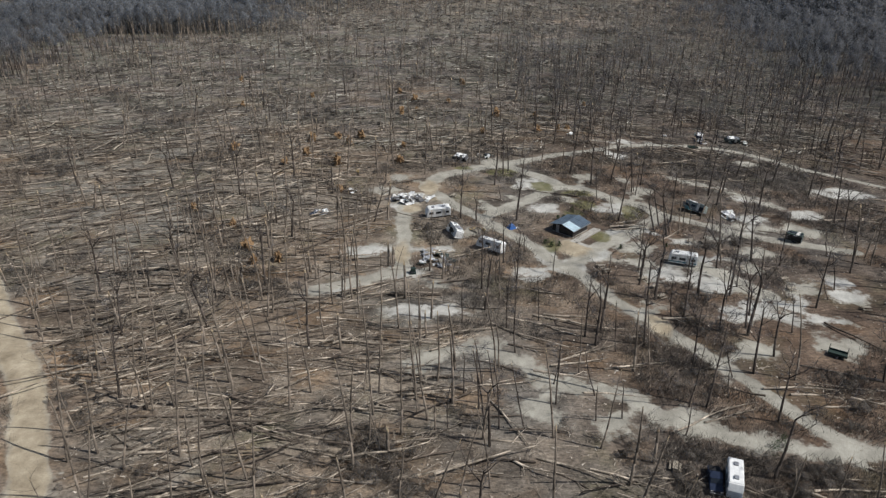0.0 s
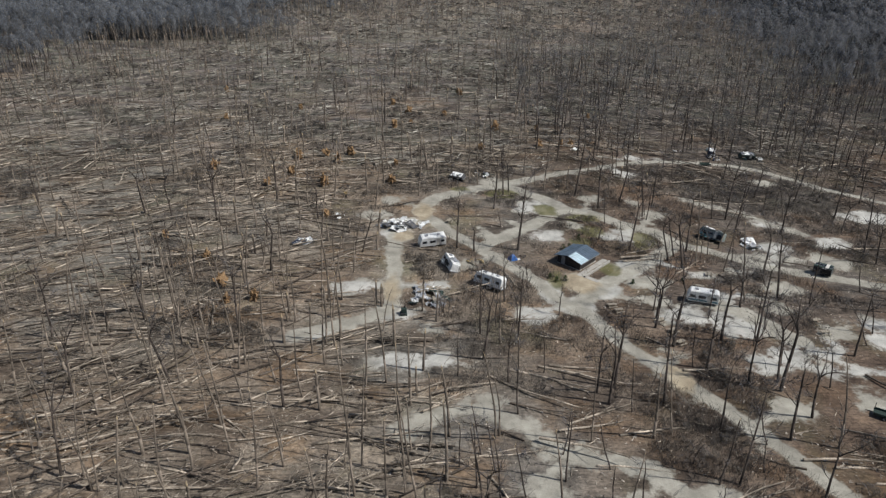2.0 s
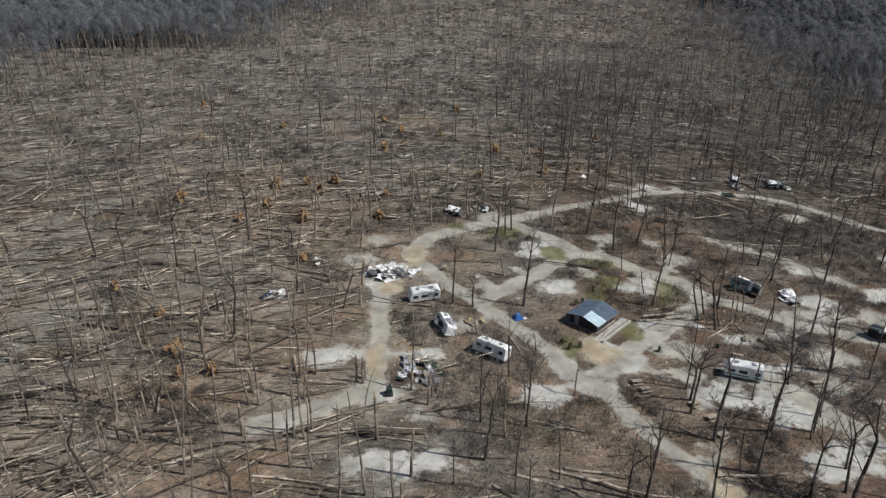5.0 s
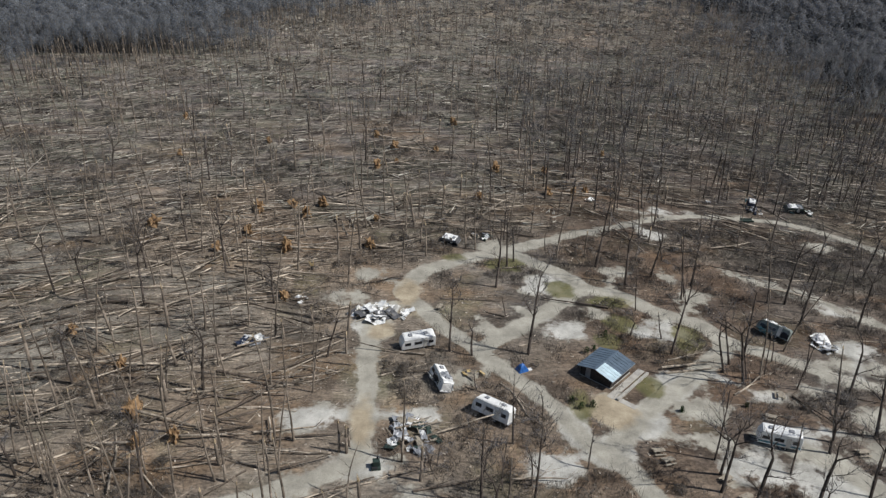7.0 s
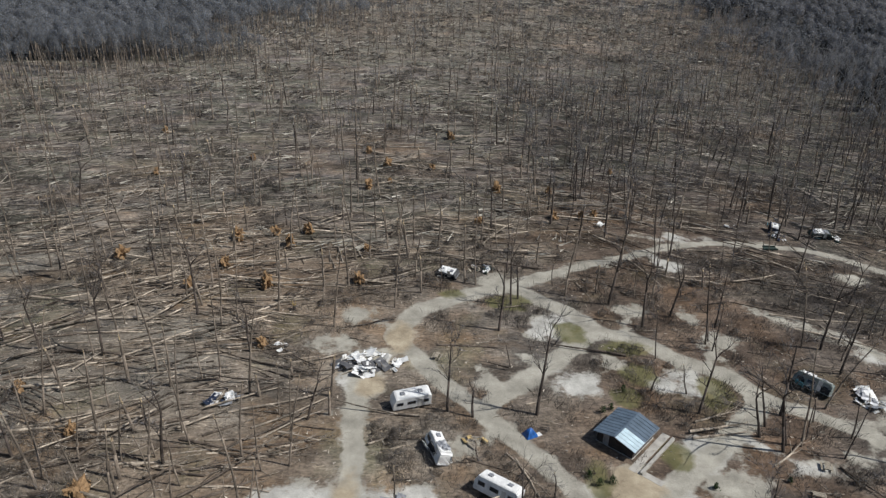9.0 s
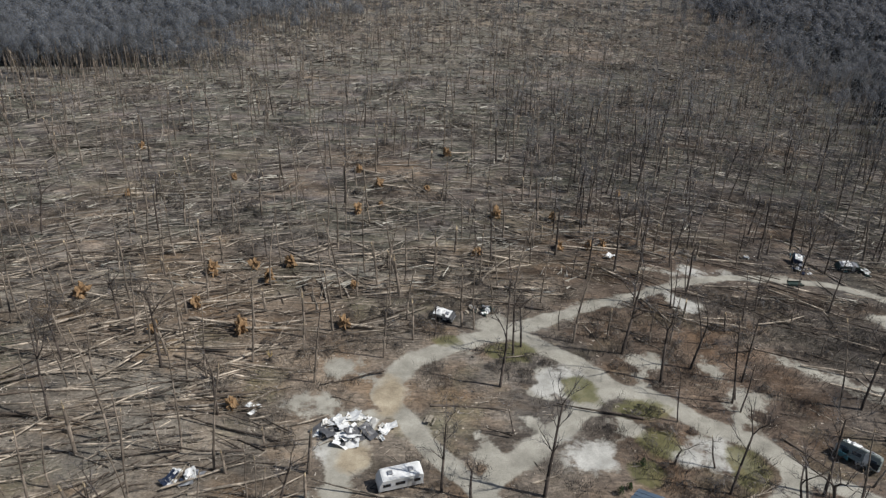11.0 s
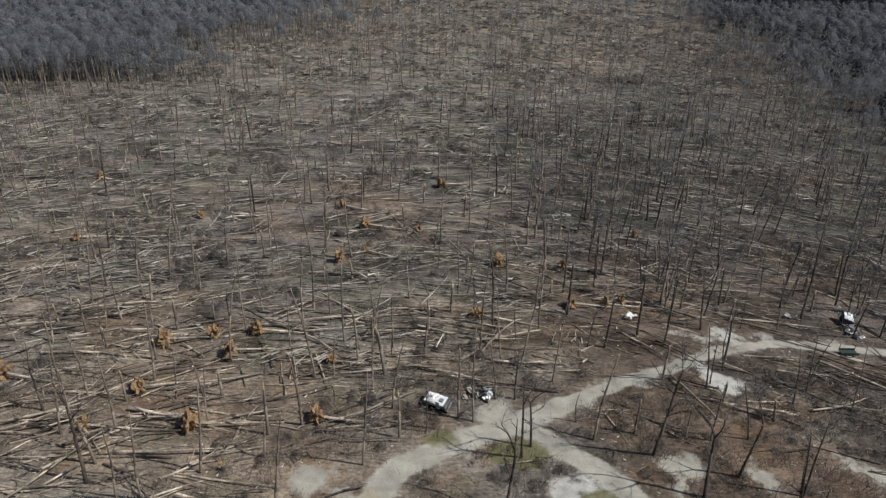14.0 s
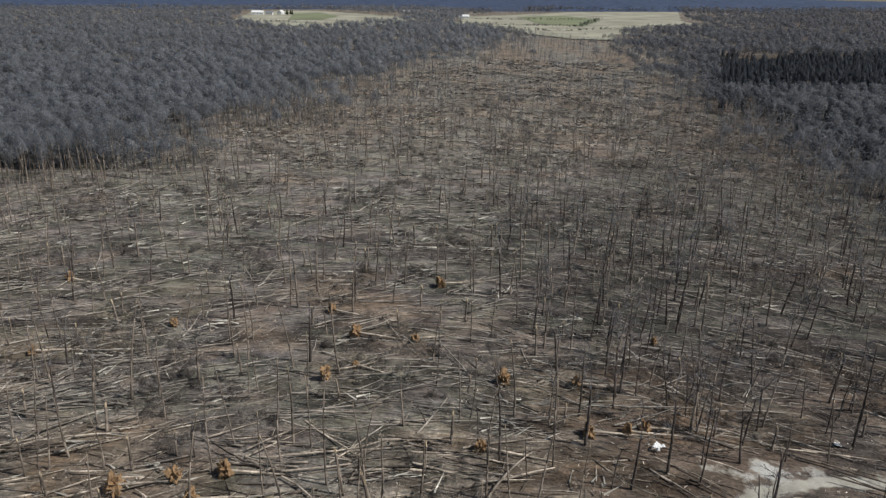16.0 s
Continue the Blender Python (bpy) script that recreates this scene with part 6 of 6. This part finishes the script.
tagged(new("wood_chips", slivers("wood_chips", CHIPS, M_CHIP)), "pale splinters and chips of torn wood", "splinters", kind="stuff")

# brush: grey haze of thin upright stems
BRUSH = []
for _ in range(30000):
    y = 66 + 400 * rng.random() ** 1.3
    x = rng.uniform(-0.66, 0.70) * (y + 20)
    if not left_edge(y) < x < right_edge(y) or firm_at(x, y) < 0.35 or wob(x, y, 0.35, 2.0) < (0.75 if y < 118 and x < 35 else -0.4 if 35 < x < 130 and y < 118 else 0.15 if 35 < x < 130 and y < 170 else -0.5 if 0 < x < 130 and y < 240 else 0.38):
        continue
    z = gz(x, y)
    for k in range(20):
        a, s = rng.uniform(0, 6.3), rng.uniform(0.7, 2.2)
        px, py = x + rng.gauss(0, 0.8), y + rng.gauss(0, 0.8)
        BRUSH.append((px, py, z, px + 0.5 * s * math.cos(a), py + 0.5 * s * math.sin(a), z + s, 0.03, 0.008))
tagged(new("brush", slivers("brush", BRUSH, M_BRUSH)), "thin leafless brush between the trunks", "brush", kind="stuff")


# thickets: low soft clumps of twigs, fallen crowns and saplings
THICKET = []
for _ in range(16000):
    y = 70 + 690 * rng.random() ** 1.25
    x = rng.uniform(-0.66, 0.70) * (y + 10)
    camp = 0 < x < 130 and 118 < y < 245 or x > 40 and y <= 118
    if not left_edge(y) < x < right_edge(y) or not free(x, y, 1.2):
        continue
    if wob(x, y, 0.35, 2.0) < (-0.2 if camp and y < 118 else 0.2 if camp and y < 170 else -0.25 if camp else 0.1 if y > 240 else 0.45) + rng.uniform(-0.3, 0.3):
        continue
    r = rng.uniform(0.7, 1.7) * (1.0 if y < 240 else 1.0 + (y - 240) / 420)
    THICKET.append((x, y, gz(x, y) + 0.45 * r, r, 0.6 * r))
tagged(new("thickets", crowns("thickets", THICKET, M_THICKET)), "soft grey-brown thickets of twigs and fallen crowns", "brush", kind="stuff")


# ---- far fields, farm and horizon woods ----
M_FIELD = make_plain("stubble_field", (0.33, 0.315, 0.24), 0.95, 0.0, 0.1, 0.012, 0.4, 0.2)
M_FIELD_GREEN = make_plain("green_field", (0.20, 0.22, 0.13), 0.95, 0.0, 0.1, 0.01, 0.25, 0.2)
# blue of the distant air painted into the horizon woods
M_HAZED_CANOPY = make_bark("far_canopy_haze_blue", (0.034, 0.048, 0.082), (0.070, 0.092, 0.145), 0.02, 0.0)


def build_field(name, label, pts):
    bm = bmesh.new()
    bm.faces.new([bm.verts.new((x, y, 0)) for x, y in pts])
    bmesh.ops.triangulate(bm, faces=bm.faces[:])
    bmesh.ops.subdivide_edges(bm, edges=bm.edges[:], cuts=7, use_grid_fill=True)
    for v in bm.verts:
        v.co.z = gz(v.co.x, v.co.y) + 1.2
    me = bpy.data.meshes.new(name)
    bm.to_mesh(me), bm.free()
    me.materials.append(M_FIELD)
    tagged(new(name, me), label, "field", kind="structure")


for name, label, pts in FIELDS:
    build_field(name, label, pts)


def crop_strip(name, pts, mat, label):
    bm = bmesh.new()
    bm.faces.new([bm.verts.new((x, y, gz(x, y) + 1.9)) for x, y in pts])
    me = bpy.data.meshes.new(name)
    bm.to_mesh(me), bm.free()
    me.materials.append(mat)
    tagged(new(name, me), label, "field", kind="structure")


crop_strip("field_winter_wheat", [(-318, 1865), (-240, 1867), (-222, 2046), (-300, 2250), (-365, 2200)], M_FIELD_GREEN, "green strip of winter wheat in the stubble")
crop_strip("field_meadow", [(255, 1790), (339, 1716), (440, 2000), (380, 2240), (250, 2150)], M_FIELD_GREEN, "green scrubby meadow strip between stubble fields")


def farm_house(x, y, turn, L, W, H, label):
    ob = thing("farm_building", put(x, y, turn), label, "farm building", "far farm buildings")
    part("wall", box((L, W, H), (0, 0, H / 2 + 0.8)), M_WHITE, ob)
    bm = bmesh.new()
    r = [[bm.verts.new((sx * (L / 2 + 0.5), yy, zz)) for yy, zz in ((-W / 2 - 0.5, H + 0.8), (0, H + 0.8 + W * 0.35), (W / 2 + 0.5, H + 0.8))] for sx in (-1, 1)]
    bm.faces.new(r[0]), bm.faces.new(r[1][::-1])
    for a in range(3):
        bm.faces.new((r[0][a], r[1][a], r[1][(a + 1) % 3], r[0][(a + 1) % 3]))
    bmesh.ops.recalc_face_normals(bm, faces=bm.faces[:])
    part("roof", bm, M_GREY if L < 20 else M_WHITE, ob)
    for k in range(3):
        part("window", box((1.4, 0.1, 1.6), (-L / 3 + k * L / 3, -W / 2 - 0.03, H * 0.6 + 0.8)), M_GLASS, ob)


farm_house(-452, 2150, 4, 30, 14, 6, "long white barn at the field edge")
farm_house(-418, 2138, -4, 18, 11, 6, "white farmhouse at the field edge")
farm_house(-392, 2160, 80, 22, 12, 7, "white barn at the field edge")
farm_house(95, 2020, 3, 26, 12, 5, "white shed beyond the stubble field")
farm_house(-55, 2200, 3, 24, 12, 5, "white shed beside the far woods")
farm_house(560, 2700, 3, 40, 14, 6, "white barn before the horizon woods")
farm_house(430, 2760, 3, 30, 14, 6, "white barn before the horizon woods")

# pines: added to fill a dark band east of the storm's track
PINES, PINE_CROWNS = [], []
prng = random.Random(8)


def pine(x, y, h, n, wide):
    z = gz(x, y)
    PINE_CROWNS.append((x, y, z + h * 0.5, 2.7, h * 0.5))
    for k in range(n):
        a, f = prng.uniform(0, 6.3), prng.random()
        r = (1 - f) * 3.6 + 0.4
        PINES.append((x, y, z + h * (0.15 + 0.85 * f), x + r * math.cos(a), y + r * math.sin(a), z + h * (0.12 + 0.85 * f) - 0.8, wide, 0.1))


for _ in range(2300):
    y = prng.uniform(715, 1040)
    x = prng.uniform(282 + (y - 850) * 0.37, 500 + (y - 850) * 0.6)
    if wob(x, y, 0.09, 1.0) > -0.45:
        pine(x, y, prng.uniform(8, 18), 12, 0.6)
for _ in range(520):
    y = prng.uniform(395, 680)
    pine(right_edge(y) + prng.uniform(12, 110), y, prng.uniform(8, 16), 24, 0.4)
tagged(new("pine_belt", slivers("pine_belt", PINES, M_PINE)), "dark boughs of pines added to fill a dark band of the wood", "pines", kind="stuff")
tagged(new("pine_crowns", crowns("pine_crowns", PINE_CROWNS, M_PINE)), "dark crowns of pines added to fill a dark band of the wood", "pines", kind="stuff")
for x, y in ((-376, 2160), (-368, 2170), (-360, 2152), (12, 1990), (18, 1996), (-372, 2146)):
    ob = thing("tree", put(x, y, 0), "dark evergreen tree beside the far farm", "tree", "farm trees")
    new("trunk", tubes("trunk", [(0, 0, 0, 0, 0, 6, 0.4, 0.2)], M_BARK_DARK)).parent = ob
    rows = []
    for k in range(260):
        a, f = prng.uniform(0, 6.3), prng.random()
        r = ((1 - f) * 5 + 0.5) * prng.uniform(0.5, 1)
        rows.append((0, 0, 2 + 12 * f, r * math.cos(a), r * math.sin(a), 1.2 + 12 * f, 0.7, 0.1))
    new("crown", slivers("crown", rows, M_LEAF)).parent = ob


def far_canopy(name, x0, x1, y0, y1, step, h):
    """Woods so far off that only the rough top of their crowns shows."""
    xs, ys = np.arange(x0, x1, step), np.arange(y0, y1, step)
    X, Y = np.meshgrid(xs, ys)
    r = np.random.RandomState(4)
    Z = ground_z(X, Y) + h + r.uniform(-4, 4, X.shape)
    X, Y = X + r.uniform(-0.4, 0.4, X.shape) * step, Y + r.uniform(-0.4, 0.4, X.shape) * step
    Z[0, :] = ground_z(X[0], Y[0])
    nx, ny = len(xs), len(ys)
    i = (np.arange(ny - 1)[:, None] * nx + np.arange(nx - 1)[None]).ravel()
    q = np.stack([i, i + 1, i + 1 + nx, i + nx], axis=1)
    tagged(new(name, mesh_np(name, np.stack([X, Y, Z], axis=-1).reshape(-1, 3), q, None, [M_HAZED_CANOPY])), "leafless woods on the horizon, coloured dark blue for haze", "woods", kind="stuff")


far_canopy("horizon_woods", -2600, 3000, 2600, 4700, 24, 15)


def hedge(x0, y0, x1, y1, n, seed):
    """A scrubby hedgerow between far fields."""
    r = random.Random(seed)
    rows = []
    for k in range(n):
        t = r.random()
        x, y = x0 + (x1 - x0) * t + r.gauss(0, 5), y0 + (y1 - y0) * t + r.gauss(0, 8)
        z, h = gz(x, y), r.uniform(2, 7)
        for _ in range(10):
            a = r.uniform(0, 6.3)
            rows.append((x, y, z + h * r.random(), x + 2.5 * math.cos(a), y + 2.5 * math.sin(a), z + h * r.uniform(0.5, 1.2), 0.6, 0.1))
    tagged(new("hedgerow", slivers("hedgerow", rows, M_PINE)), "dark scrubby hedgerow between far fields", "hedge", kind="stuff")


for k, h in enumerate(((70, 1800, 330, 1700, 90), (330, 1720, 440, 2040, 110), (120, 2000, 400, 2020, 90), (250, 1560, 520, 1690, 60), (-420, 1860, -190, 1640, 60), (130, 1640, 240, 1560, 50))):
    hedge(*h, k)
